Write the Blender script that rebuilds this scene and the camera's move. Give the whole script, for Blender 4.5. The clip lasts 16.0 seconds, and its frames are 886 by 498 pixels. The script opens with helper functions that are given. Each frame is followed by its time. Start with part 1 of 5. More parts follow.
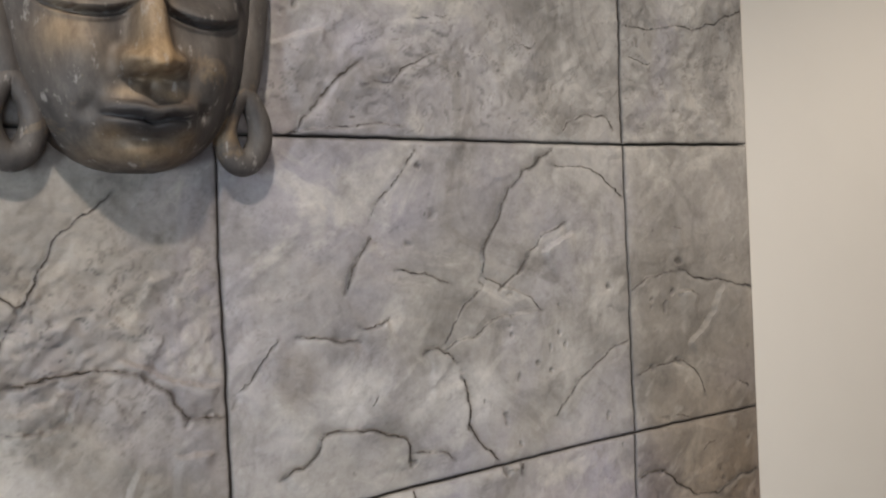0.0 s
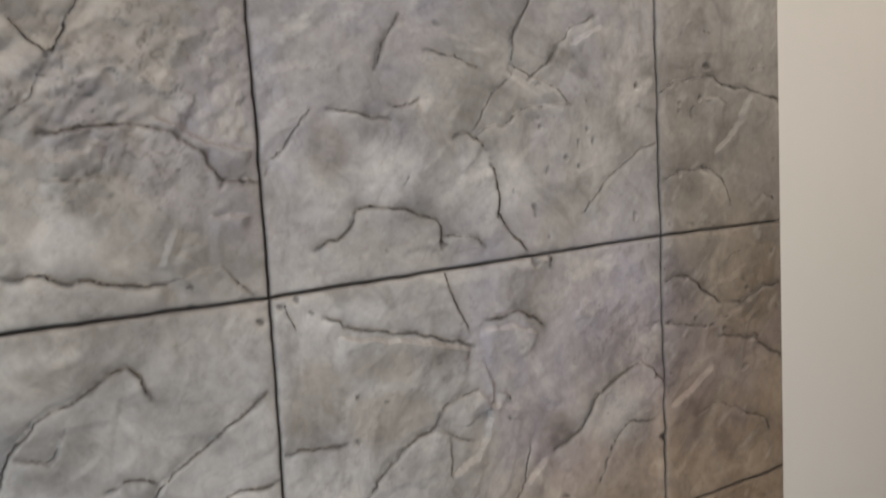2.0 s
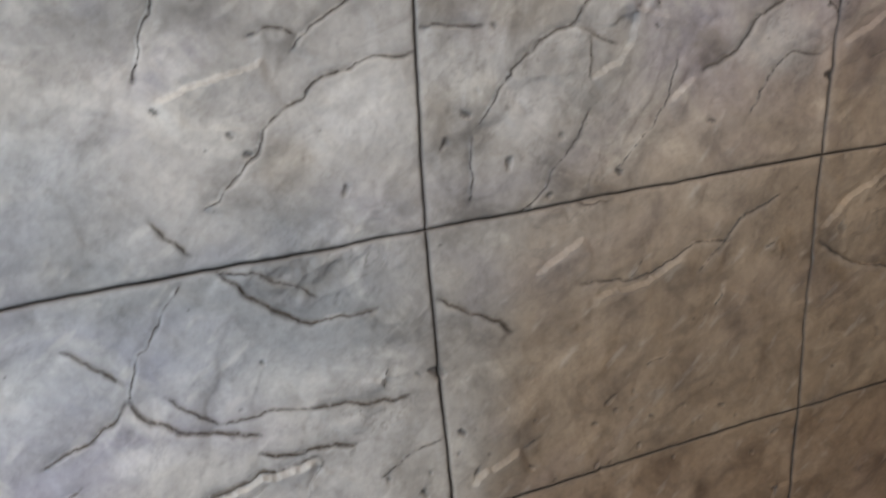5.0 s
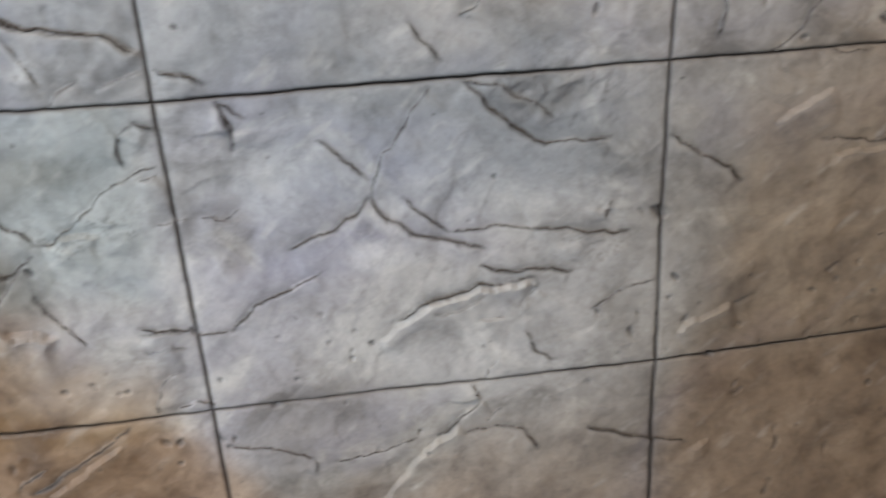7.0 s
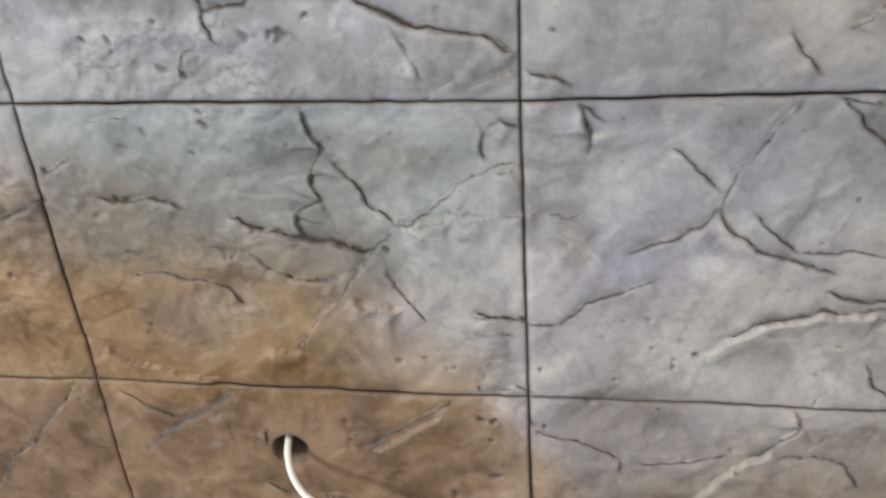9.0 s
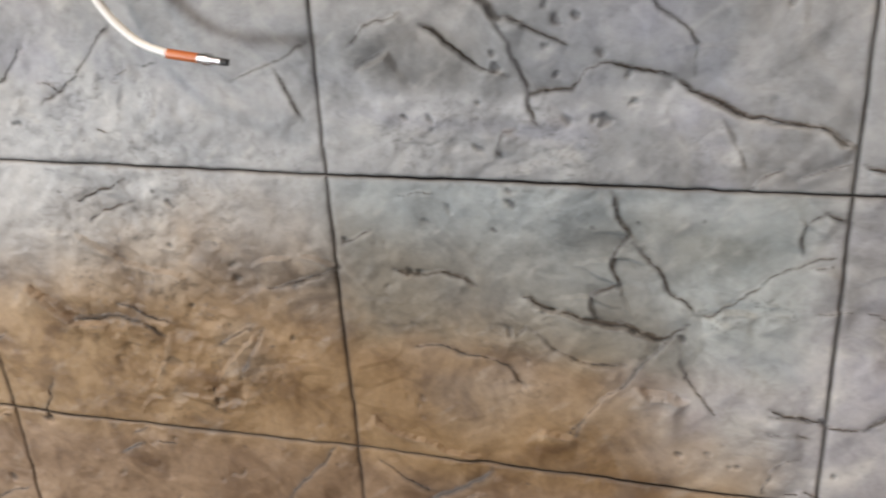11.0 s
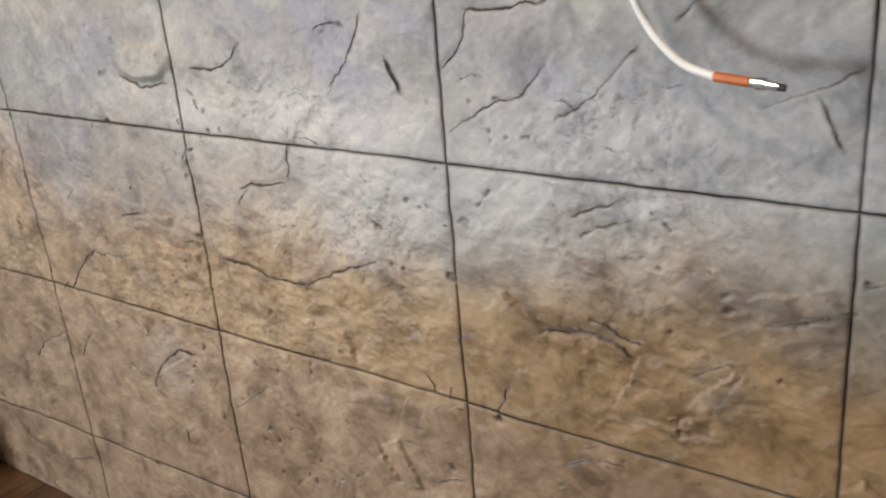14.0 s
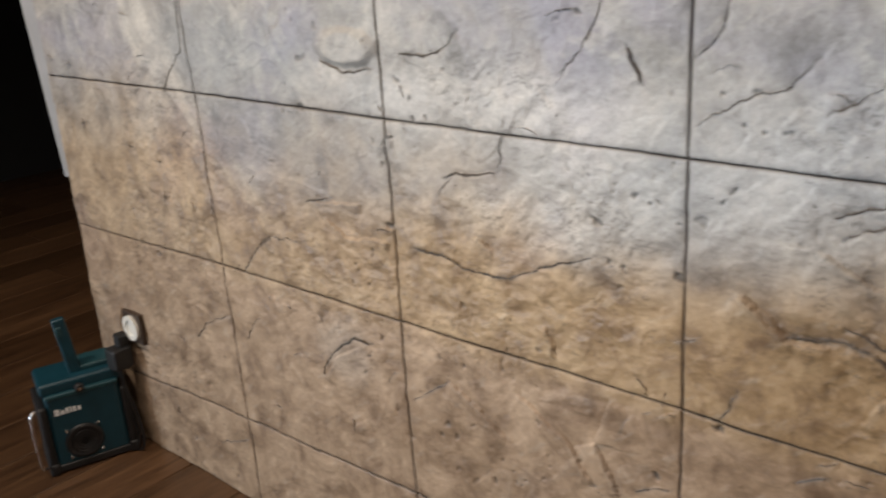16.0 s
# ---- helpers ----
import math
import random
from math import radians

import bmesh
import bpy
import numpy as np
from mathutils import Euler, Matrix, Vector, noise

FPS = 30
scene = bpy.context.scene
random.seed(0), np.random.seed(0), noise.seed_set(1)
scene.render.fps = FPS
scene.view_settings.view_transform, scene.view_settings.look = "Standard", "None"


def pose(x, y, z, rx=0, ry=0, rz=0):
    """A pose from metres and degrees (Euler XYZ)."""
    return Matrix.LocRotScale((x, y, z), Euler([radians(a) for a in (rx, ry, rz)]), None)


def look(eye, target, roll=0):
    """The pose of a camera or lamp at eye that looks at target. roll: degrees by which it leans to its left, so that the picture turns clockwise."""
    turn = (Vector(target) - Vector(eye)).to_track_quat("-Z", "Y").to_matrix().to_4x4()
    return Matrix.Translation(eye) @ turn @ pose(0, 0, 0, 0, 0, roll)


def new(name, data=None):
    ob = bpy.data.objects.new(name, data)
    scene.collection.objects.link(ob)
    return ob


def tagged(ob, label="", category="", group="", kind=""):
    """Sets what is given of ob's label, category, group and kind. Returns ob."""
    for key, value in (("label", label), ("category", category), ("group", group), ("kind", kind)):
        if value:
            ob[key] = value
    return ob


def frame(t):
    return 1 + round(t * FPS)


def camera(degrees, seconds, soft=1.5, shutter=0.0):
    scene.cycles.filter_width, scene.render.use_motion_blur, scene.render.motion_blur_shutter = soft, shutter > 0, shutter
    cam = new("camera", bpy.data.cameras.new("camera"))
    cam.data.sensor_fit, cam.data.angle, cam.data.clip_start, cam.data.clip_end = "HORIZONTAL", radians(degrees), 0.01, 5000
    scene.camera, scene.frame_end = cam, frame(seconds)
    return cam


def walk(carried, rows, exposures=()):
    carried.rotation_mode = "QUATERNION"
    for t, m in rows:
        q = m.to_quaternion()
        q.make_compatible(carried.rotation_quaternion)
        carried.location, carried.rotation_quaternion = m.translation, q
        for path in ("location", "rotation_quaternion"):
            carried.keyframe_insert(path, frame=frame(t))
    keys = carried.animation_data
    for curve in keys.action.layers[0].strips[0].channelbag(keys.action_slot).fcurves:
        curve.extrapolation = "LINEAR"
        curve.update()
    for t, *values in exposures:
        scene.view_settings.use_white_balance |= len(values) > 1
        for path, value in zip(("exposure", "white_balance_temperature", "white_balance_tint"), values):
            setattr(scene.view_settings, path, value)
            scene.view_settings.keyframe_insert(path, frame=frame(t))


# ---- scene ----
cam = camera(54.4, 16.0, soft=2.0, shutter=0.5)

PATH = [
    (0, (-0.283, -0.765, 1.542), (0.854, 0.879, 1.554), -2.2),
    (0.5, (-0.331, -0.734, 1.514), (0.881, 0.856, 1.552), -2.3),
    (1, (-0.339, -0.732, 1.471), (0.849, 0.877, 1.49), -3.2),
    (1.5, (-0.325, -0.74, 1.433), (0.825, 0.895, 1.379), -3.2),
    (2, (-0.309, -0.744, 1.405), (0.81, 0.903, 1.221), -2.8),
    (2.5, (-0.285, -0.745, 1.369), (0.774, 0.929, 1.09), -3.4),
    (3, (-0.275, -0.739, 1.345), (0.736, 0.942, 0.954), -4.1),
    (3.5, (-0.272, -0.742, 1.324), (0.693, 0.947, 0.857), -4.4),
    (4, (-0.272, -0.749, 1.308), (0.646, 0.939, 0.752), -4.0),
    (4.5, (-0.279, -0.762, 1.275), (0.523, 0.957, 0.64), -3.7),
    (4.7, (-0.285, -0.769, 1.254), (0.473, 0.962, 0.597), -3.3),
    (6.8, (-0.37, -0.795, 1.166), (0.029, 0.961, 0.294), -0.5),
    (7, (-0.376, -0.801, 1.157), (-0.06, 0.968, 0.279), -1.2),
    (7.5, (-0.386, -0.803, 1.146), (-0.309, 0.989, 0.261), -2.1),
    (8, (-0.411, -0.796, 1.153), (-0.44, 0.985, 0.243), -1.9),
    (8.5, (-0.44, -0.795, 1.169), (-0.53, 0.968, 0.229), -1.6),
    (9, (-0.475, -0.784, 1.193), (-0.709, 0.972, 0.265), -2.9),
    (9.2, (-0.492, -0.775, 1.201), (-0.737, 0.999, 0.31), -2.9),
    (11.3, (-0.692, -0.804, 1.215), (-1.268, 0.953, 0.452), -3.3),
    (11.5, (-0.708, -0.804, 1.221), (-1.351, 0.933, 0.465), -3.8),
    (12, (-0.744, -0.811, 1.225), (-1.534, 0.877, 0.498), -4.6),
    (12.5, (-0.753, -0.819, 1.218), (-1.695, 0.802, 0.522), -4.7),
    (13, (-0.767, -0.833, 1.219), (-1.829, 0.72, 0.541), -4.3),
    (13.5, (-0.81, -0.851, 1.217), (-1.919, 0.67, 0.54), -4.3),
    (14, (-0.864, -0.864, 1.219), (-1.987, 0.641, 0.533), -4.4),
    (14.5, (-0.907, -0.883, 1.222), (-2.057, 0.602, 0.535), -4.5),
    (15, (-0.94, -0.9, 1.223), (-2.111, 0.571, 0.542), -4.6),
    (15.5, (-0.986, -0.923, 1.214), (-2.172, 0.539, 0.539), -3.8),
    (16, (-1.039, -0.962, 1.209), (-2.297, 0.441, 0.539), -3.5),
]
walk(cam, [(t, look(eye, target, roll)) for t, eye, target, roll in PATH],
     exposures=[(0, -0.09, 6500, 10), (2, -0.20, 6500, 10), (3.5, -0.12, 6450, 10), (7.5, -0.09, 6350, 10), (9, -0.10, 6700, 11), (11.5, -0.20, 6950, 13), (13, -0.32, 6950, 13), (14.5, -0.42, 6900, 12), (16, -0.38, 6900, 12)])

# ---- world, lamps ----
world = bpy.data.worlds.new("world")
scene.world = world
world.use_nodes = True
sky = world.node_tree.nodes.new("ShaderNodeTexSky")
sky.sky_type, sky.sun_disc = "NISHITA", False
sky.sun_elevation, sky.sun_rotation = radians(30), radians(200)
world.node_tree.nodes["Background"].inputs[1].default_value = 0.1
world.node_tree.links.new(sky.outputs[0], world.node_tree.nodes["Background"].inputs[0])

CEILING = 2.6
RIGHT, LEFT = 0.781, -3.145        # ends of the stone wall
BACK = -3.4


def lamp(name, kind, power, colour, m, **more):
    data = bpy.data.lights.new(name, kind)
    data.energy, data.color = power, colour
    ob = new(name, data)
    ob.matrix_world = m
    return ob, data


# daylight through the two windows in the back wall
day, day_data = lamp("window_daylight", "AREA", 30.0, (0.76, 0.88, 1.0), look((-4.4, BACK - 0.02, 0.75), (-1.2, 0, 0.85)))
day_data.shape, day_data.size, day_data.size_y, day_data.spread = "RECTANGLE", 0.5, 0.8, radians(70)
day, day_data = lamp("window_daylight", "AREA", 3.6, (0.66, 0.80, 1.0), look((-1.1, BACK - 0.02, 0.95), (-0.5, 0, 0.78)))
day_data.shape, day_data.size, day_data.size_y, day_data.spread = "RECTANGLE", 0.7, 1.7, radians(50)
# recessed ceiling spots along the stone wall: place and power
# the mask's shadow places the first; the others are added to brighten the wall
SPOTS = [(-0.38, -0.86, 52.0), (-1.85, -1.12, 64.0), (-2.95, -1.10, 120.0), (1.35, -1.15, 67.0)]
for sx, sy, power in SPOTS:
    spot, spot_data = lamp("ceiling_spot_light", "SPOT", power, (1.0, 0.89, 0.78), look((sx, sy, CEILING - 0.035), (sx + 0.05, sy + 0.62, 0)))
    spot_data.spot_size, spot_data.spot_blend, spot_data.shadow_soft_size = radians(125), 0.6, 0.025


# ---- materials ----
def material(name, rough=0.6, metal=0.0, colour=(0.5, 0.5, 0.5)):
    m = bpy.data.materials.new(name)
    m.use_nodes = True
    b = m.node_tree.nodes["Principled BSDF"]
    b.inputs["Roughness"].default_value = rough
    b.inputs["Metallic"].default_value = metal
    b.inputs["Base Color"].default_value = (*colour, 1)
    return m, m.node_tree.nodes, m.node_tree.links, b


def noise_node(nodes, links, vector, scale, detail=6.0, rough=0.6, distortion=0.0):
    n = nodes.new("ShaderNodeTexNoise")
    n.inputs["Scale"].default_value = scale
    n.inputs["Detail"].default_value = detail
    n.inputs["Roughness"].default_value = rough
    n.inputs["Distortion"].default_value = distortion
    links.new(vector, n.inputs["Vector"])
    return n.outputs["Fac"]


def ramp(nodes, links, fac, *stops):
    r = nodes.new("ShaderNodeValToRGB")
    e = r.color_ramp.elements
    while len(e) < len(stops):
        e.new(0.5)
    for k, (p, c) in enumerate(stops):
        e[k].position = p
        e[k].color = (*c, 1) if len(c) == 3 else c
    links.new(fac, r.inputs[0])
    return r.outputs[0]


def mix(nodes, links, fac, a, b, how="MIX"):
    n = nodes.new("ShaderNodeMix")
    n.data_type, n.blend_type = "RGBA", how
    for socket, value in ((n.inputs[0], fac), (n.inputs[6], a), (n.inputs[7], b)):
        if isinstance(value, (int, float)):
            socket.default_value = value
        elif isinstance(value, tuple):
            socket.default_value = (*value, 1)
        else:
            links.new(value, socket)
    return n.outputs[2]


def bump(nodes, links, height, bsdf, strength, distance):
    n = nodes.new("ShaderNodeBump")
    n.inputs["Strength"].default_value, n.inputs["Distance"].default_value = strength, distance
    links.new(height, n.inputs["Height"])
    links.new(n.outputs[0], bsdf.inputs["Normal"])


def simple(name, colour, rough=0.5, metal=0.0, vary=0.15, scale=25.0, relief=0.0):
    """A paint, plastic or metal with a little blotching and relief."""
    m, nodes, links, b = material(name, rough, metal, colour)
    co = nodes.new("ShaderNodeTexCoord").outputs["Object"]
    n = noise_node(nodes, links, co, scale)
    lo, hi = tuple(c * (1 - vary) for c in colour), tuple(min(1, c * (1 + vary)) for c in colour)
    links.new(ramp(nodes, links, n, (0.3, lo), (0.7, hi)), b.inputs["Base Color"])
    if relief:
        bump(nodes, links, noise_node(nodes, links, co, scale * 8), b, 0.4, relief)
    return m


def stone_material():
    m, nodes, links, b = material("stained_carved_concrete", 0.42)
    b.inputs["Specular IOR Level"].default_value = 0.4
    co = nodes.new("ShaderNodeNewGeometry").outputs["Position"]

    def mask(name):
        a = nodes.new("ShaderNodeAttribute")
        a.attribute_name = name
        return a.outputs["Fac"]
    big = noise_node(nodes, links, co, 3.2, 5, 0.6, 0.6)
    mid = noise_node(nodes, links, co, 14, 8, 0.65, 0.5)
    fine = noise_node(nodes, links, co, 90, 8, 0.7)
    base = ramp(nodes, links, big, (0.30, (0.285, 0.265, 0.242)), (0.5, (0.385, 0.360, 0.332)), (0.72, (0.49, 0.463, 0.43)))
    lilac = ramp(nodes, links, noise_node(nodes, links, co, 2.3, 4, 0.55, 1.0), (0.5, (0, 0, 0)), (0.68, (1, 1, 1)))
    col = mix(nodes, links, lilac, base, (0.355, 0.335, 0.372))
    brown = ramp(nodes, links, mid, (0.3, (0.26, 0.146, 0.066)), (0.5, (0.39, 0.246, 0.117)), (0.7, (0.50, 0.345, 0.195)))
    swirl = noise_node(nodes, links, co, 5.5, 6, 0.62, 1.8)
    pale = ramp(nodes, links, swirl, (0.53, (0, 0, 0)), (0.64, (0.6, 0.6, 0.6)))
    deep = ramp(nodes, links, swirl, (0.34, (0.6, 0.6, 0.6)), (0.45, (0, 0, 0)))
    col = mix(nodes, links, pale, col, (0.60, 0.565, 0.51))
    col = mix(nodes, links, deep, col, (0.20, 0.183, 0.165))
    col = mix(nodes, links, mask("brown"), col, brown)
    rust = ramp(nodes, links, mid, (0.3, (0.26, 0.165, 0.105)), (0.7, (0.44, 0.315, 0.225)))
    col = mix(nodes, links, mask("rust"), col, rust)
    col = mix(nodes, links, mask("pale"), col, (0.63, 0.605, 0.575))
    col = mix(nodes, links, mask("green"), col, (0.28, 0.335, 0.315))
    col = mix(nodes, links, mask("daylight_tint"), col, (0.165, 0.205, 0.245))
    mottled = ramp(nodes, links, mid, (0.28, (0.52, 0.51, 0.50)), (0.5, (1, 1, 1)), (0.75, (1.22, 1.2, 1.17)))
    col = mix(nodes, links, 0.75, col, mottled, "MULTIPLY")
    grain = ramp(nodes, links, fine, (0.3, (0.78, 0.77, 0.76)), (0.6, (1.06, 1.06, 1.05)))
    col = mix(nodes, links, 0.7, col, grain, "MULTIPLY")
    col = mix(nodes, links, mask("umber_and_shade"), col, (0.52, 0.46, 0.38), "MULTIPLY")
    col = mix(nodes, links, mask("worn_or_lit"), col, (0.68, 0.64, 0.57))
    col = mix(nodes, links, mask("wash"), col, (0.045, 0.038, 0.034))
    links.new(col, b.inputs["Base Color"])
    links.new(ramp(nodes, links, mid, (0.3, (0.40,) * 3), (0.7, (0.62,) * 3)), b.inputs["Roughness"])
    both = mix(nodes, links, 0.45, noise_node(nodes, links, co, 160, 6, 0.7), noise_node(nodes, links, co, 45, 6, 0.65, 0.4))
    bump(nodes, links, both, b, 0.6, 0.0018)
    return m


STONE = stone_material()
GROUT = simple("black_joint_paint", (0.03, 0.027, 0.024), 0.8, vary=0.3)
CREAM = simple("cream_wall_paint", (0.74, 0.70, 0.63), 0.75, vary=0.02, scale=3, relief=0.0006)
WHITE = simple("grey_white_ceiling_paint", (0.55, 0.54, 0.53), 0.8, vary=0.02, scale=3)
# the next room's darkness, put into its walls' colour
DARK = simple("unlit_room_black", (0.022, 0.020, 0.019), 0.8, vary=0.2, scale=2)
GREY = simple("grey_plaster", (0.36, 0.36, 0.37), 0.8, vary=0.1, scale=9, relief=0.001)
BLACK = simple("black_rubber", (0.012, 0.012, 0.013), 0.5, vary=0.2)
TEAL = simple("teal_plastic", (0.005, 0.042, 0.062), 0.42, vary=0.12)
TEAL_PALE = simple("pale_teal_plastic", (0.014, 0.060, 0.075), 0.45, vary=0.1)
CHROME = simple("chrome", (0.75, 0.75, 0.76), 0.2, 1.0, vary=0.05)
STEEL = simple("zinc_steel", (0.55, 0.55, 0.56), 0.35, 1.0, vary=0.15)
LOGO = simple("white_print", (0.75, 0.76, 0.77), 0.5, vary=0.02)
CABLE = simple("white_cable_sheath", (0.80, 0.78, 0.73), 0.4, vary=0.04)
COPPER = simple("orange_sleeve", (0.50, 0.13, 0.03), 0.4, vary=0.15)
ORANGE = simple("orange_plastic", (0.62, 0.12, 0.03), 0.4, vary=0.1)
PLASTIC = simple("white_plastic", (0.78, 0.76, 0.70), 0.35, vary=0.03)
PLATE = simple("dark_brown_plate", (0.05, 0.032, 0.022), 0.4, vary=0.1)
WOOD = simple("dark_shelf_wood", (0.10, 0.065, 0.04), 0.5, vary=0.2, scale=12)
GLASS_FRAME = simple("window_frame_paint", (0.75, 0.75, 0.74), 0.4, vary=0.02)


def floor_material():
    m, nodes, links, b = material("brown_wood_planks", 0.36)
    co = nodes.new("ShaderNodeTexCoord").outputs["Object"]
    each = nodes.new("ShaderNodeObjectInfo").outputs["Random"]
    move = nodes.new("ShaderNodeVectorMath")
    move.operation = "MULTIPLY_ADD"
    move.inputs[1].default_value = (30, 2.5, 30)
    links.new(co, move.inputs[0]), links.new(each, move.inputs[2])
    long = nodes.new("ShaderNodeMapping")
    links.new(move.outputs[0], long.inputs["Vector"])
    shift = nodes.new("ShaderNodeVectorMath")
    shift.operation = "SCALE"
    shift.inputs[0].default_value = (40, 17, 0)
    links.new(each, shift.inputs["Scale"])
    links.new(shift.outputs[0], long.inputs["Location"])
    n = noise_node(nodes, links, long.outputs[0], 0.8, 8, 0.65, 1.2)
    g = noise_node(nodes, links, long.outputs[0], 6, 6, 0.7)
    col = ramp(nodes, links, n, (0.3, (0.048, 0.024, 0.012)), (0.5, (0.105, 0.054, 0.027)), (0.72, (0.17, 0.092, 0.047)))
    tone = ramp(nodes, links, each, (0.0, (0.72, 0.70, 0.68)), (1.0, (1.2, 1.18, 1.15)))
    col = mix(nodes, links, 1.0, col, tone, "MULTIPLY")
    col = mix(nodes, links, 0.6, col, ramp(nodes, links, g, (0.3, (0.7, 0.7, 0.7)), (0.6, (1.05, 1.05, 1.05))), "MULTIPLY")
    links.new(col, b.inputs["Base Color"])
    bump(nodes, links, g, b, 0.3, 0.0015)
    return m


def mask_material():
    m, nodes, links, b = material("worn_bronze_painted_wood", 0.6, 0.1)
    co = nodes.new("ShaderNodeTexCoord").outputs["Object"]
    stretch = nodes.new("ShaderNodeMapping")
    stretch.inputs["Scale"].default_value = (1.0, 1.0, 0.4)
    links.new(co, stretch.inputs["Vector"])
    patch = noise_node(nodes, links, co, 16, 6, 0.65, 0.5)
    streak = noise_node(nodes, links, stretch.outputs[0], 60, 6, 0.7)
    col = ramp(nodes, links, streak, (0.3, (0.050, 0.044, 0.041)), (0.55, (0.095, 0.083, 0.074)), (0.8, (0.16, 0.14, 0.12)))
    gold = ramp(nodes, links, streak, (0.35, (0.20, 0.125, 0.060)), (0.7, (0.48, 0.34, 0.19)))
    col = mix(nodes, links, ramp(nodes, links, patch, (0.57, (0, 0, 0)), (0.68, (0.6, 0.6, 0.6))), col, gold)
    high = nodes.new("ShaderNodeAttribute")
    high.attribute_name = "worn_or_lit"
    col = mix(nodes, links, high.outputs["Fac"], col, gold)
    dark = nodes.new("ShaderNodeAttribute")
    dark.attribute_name = "lips"
    col = mix(nodes, links, dark.outputs["Fac"], col, (0.050, 0.044, 0.042))
    chips = ramp(nodes, links, noise_node(nodes, links, stretch.outputs[0], 95, 4, 0.65), (0.60, (0, 0, 0)), (0.68, (0.65, 0.65, 0.65)))
    col = mix(nodes, links, chips, col, (0.36, 0.33, 0.30))
    links.new(col, b.inputs["Base Color"])
    links.new(ramp(nodes, links, patch, (0.3, (0.48,) * 3), (0.7, (0.72,) * 3)), b.inputs["Roughness"])
    bump(nodes, links, streak, b, 0.5, 0.002)
    return m


FLOOR = floor_material()
BRONZE = mask_material()


# ---- mesh helpers ----
def link_mesh(name, bm, mat, parent=None, smooth=False):
    me = bpy.data.meshes.new(name)
    bm.to_mesh(me)
    bm.free()
    me.materials.append(mat)
    if smooth:
        me.polygons.foreach_set("use_smooth", [True] * len(me.polygons))
    ob = new(name, me)
    if parent:
        ob.parent = parent
    return ob


def part(name, bm, mat, parent, label="", smooth=False):
    ob = link_mesh(name, bm, mat, parent, smooth)
    return tagged(ob, label) if label else ob


def box(x0, x1, y0, y1, z0, z1, bevel=0.0, bm=None):
    made = bmesh.new()
    bmesh.ops.create_cube(made, size=1)
    bmesh.ops.transform(made, matrix=Matrix.Translation(((x0 + x1) / 2, (y0 + y1) / 2, (z0 + z1) / 2)) @ Matrix.Diagonal((x1 - x0, y1 - y0, z1 - z0, 1)), verts=made.verts)
    if bevel:
        bmesh.ops.bevel(made, geom=made.edges[:], offset=bevel, segments=3, affect="EDGES", profile=0.5)
    return merge(bm, made)


def merge(bm, made):
    if bm is None:
        return made
    me = bpy.data.meshes.new("scratch")
    made.to_mesh(me)
    made.free()
    bm.from_mesh(me)
    bpy.data.meshes.remove(me)
    return bm


def lathe(profile, m=Matrix(), steps=32, bm=None, caps=True):
    """A turned body: profile of (radius, height) along the local z axis, set by the pose m."""
    made = bmesh.new()
    rings = [[made.verts.new((r * math.cos(a), r * math.sin(a), h)) for a in (2 * math.pi * k / steps for k in range(steps))] for r, h in profile]
    for a, b in zip(rings, rings[1:]):
        for k in range(steps):
            made.faces.new((a[k], a[(k + 1) % steps], b[(k + 1) % steps], b[k]))
    if caps and profile[0][0] > 1e-5:
        made.faces.new(rings[0][::-1])
    if caps and profile[-1][0] > 1e-5:
        made.faces.new(rings[-1])
    bmesh.ops.transform(made, matrix=m, verts=made.verts)
    bmesh.ops.recalc_face_normals(made, faces=made.faces[:])
    return merge(bm, made)


def tube(points, radius, bm=None, steps=12, fine=8, closed=False):
    """A round bar swept along a smooth line through the points; radius may be one number or one a point."""
    pts = [Vector(p) for p in points]
    radii = list(radius) if isinstance(radius, (list, tuple)) else [radius] * len(pts)
    n = len(pts)
    line = []
    for i in range(n if closed else n - 1):
        a, b, c, d = (pts[(i + k) % n] if closed else pts[min(max(i + k, 0), n - 1)] for k in (-1, 0, 1, 2))
        for k in range(fine):
            t = k / fine
            p = 0.5 * ((2 * b) + (c - a) * t + (2 * a - 5 * b + 4 * c - d) * t * t + (3 * b - a - 3 * c + d) * t ** 3)
            line.append((p, radii[i] * (1 - t) + radii[(i + 1) % n] * t))
    if not closed:
        line.append((pts[-1], radii[-1]))
    made, rings, up = bmesh.new(), [], Vector((0.123, 0.456, 0.88)).normalized()
    for k, (p, r) in enumerate(line):
        ahead = (line[(k + 1) % len(line)][0] if closed or k + 1 < len(line) else p) - (line[k - 1][0] if closed or k else p)
        ahead.normalize()
        side = ahead.cross(up).normalized()
        up = side.cross(ahead).normalized()
        rings.append([made.verts.new(p + r * (math.cos(a) * side + math.sin(a) * up)) for a in (2 * math.pi * j / steps for j in range(steps))])
    pairs = list(zip(rings, rings[1:])) + ([(rings[-1], rings[0])] if closed else [])
    for a, b in pairs:
        for j in range(steps):
            made.faces.new((a[j], a[(j + 1) % steps], b[(j + 1) % steps], b[j]))
    if not closed:
        made.faces.new(rings[0][::-1]), made.faces.new(rings[-1])
    bmesh.ops.recalc_face_normals(made, faces=made.faces[:])
    return merge(bm, made)


def empty(name, place=(0, 0, 0), turn=0.0):
    ob = new(name)
    ob.matrix_world = pose(*place, 0, 0, turn)
    return ob


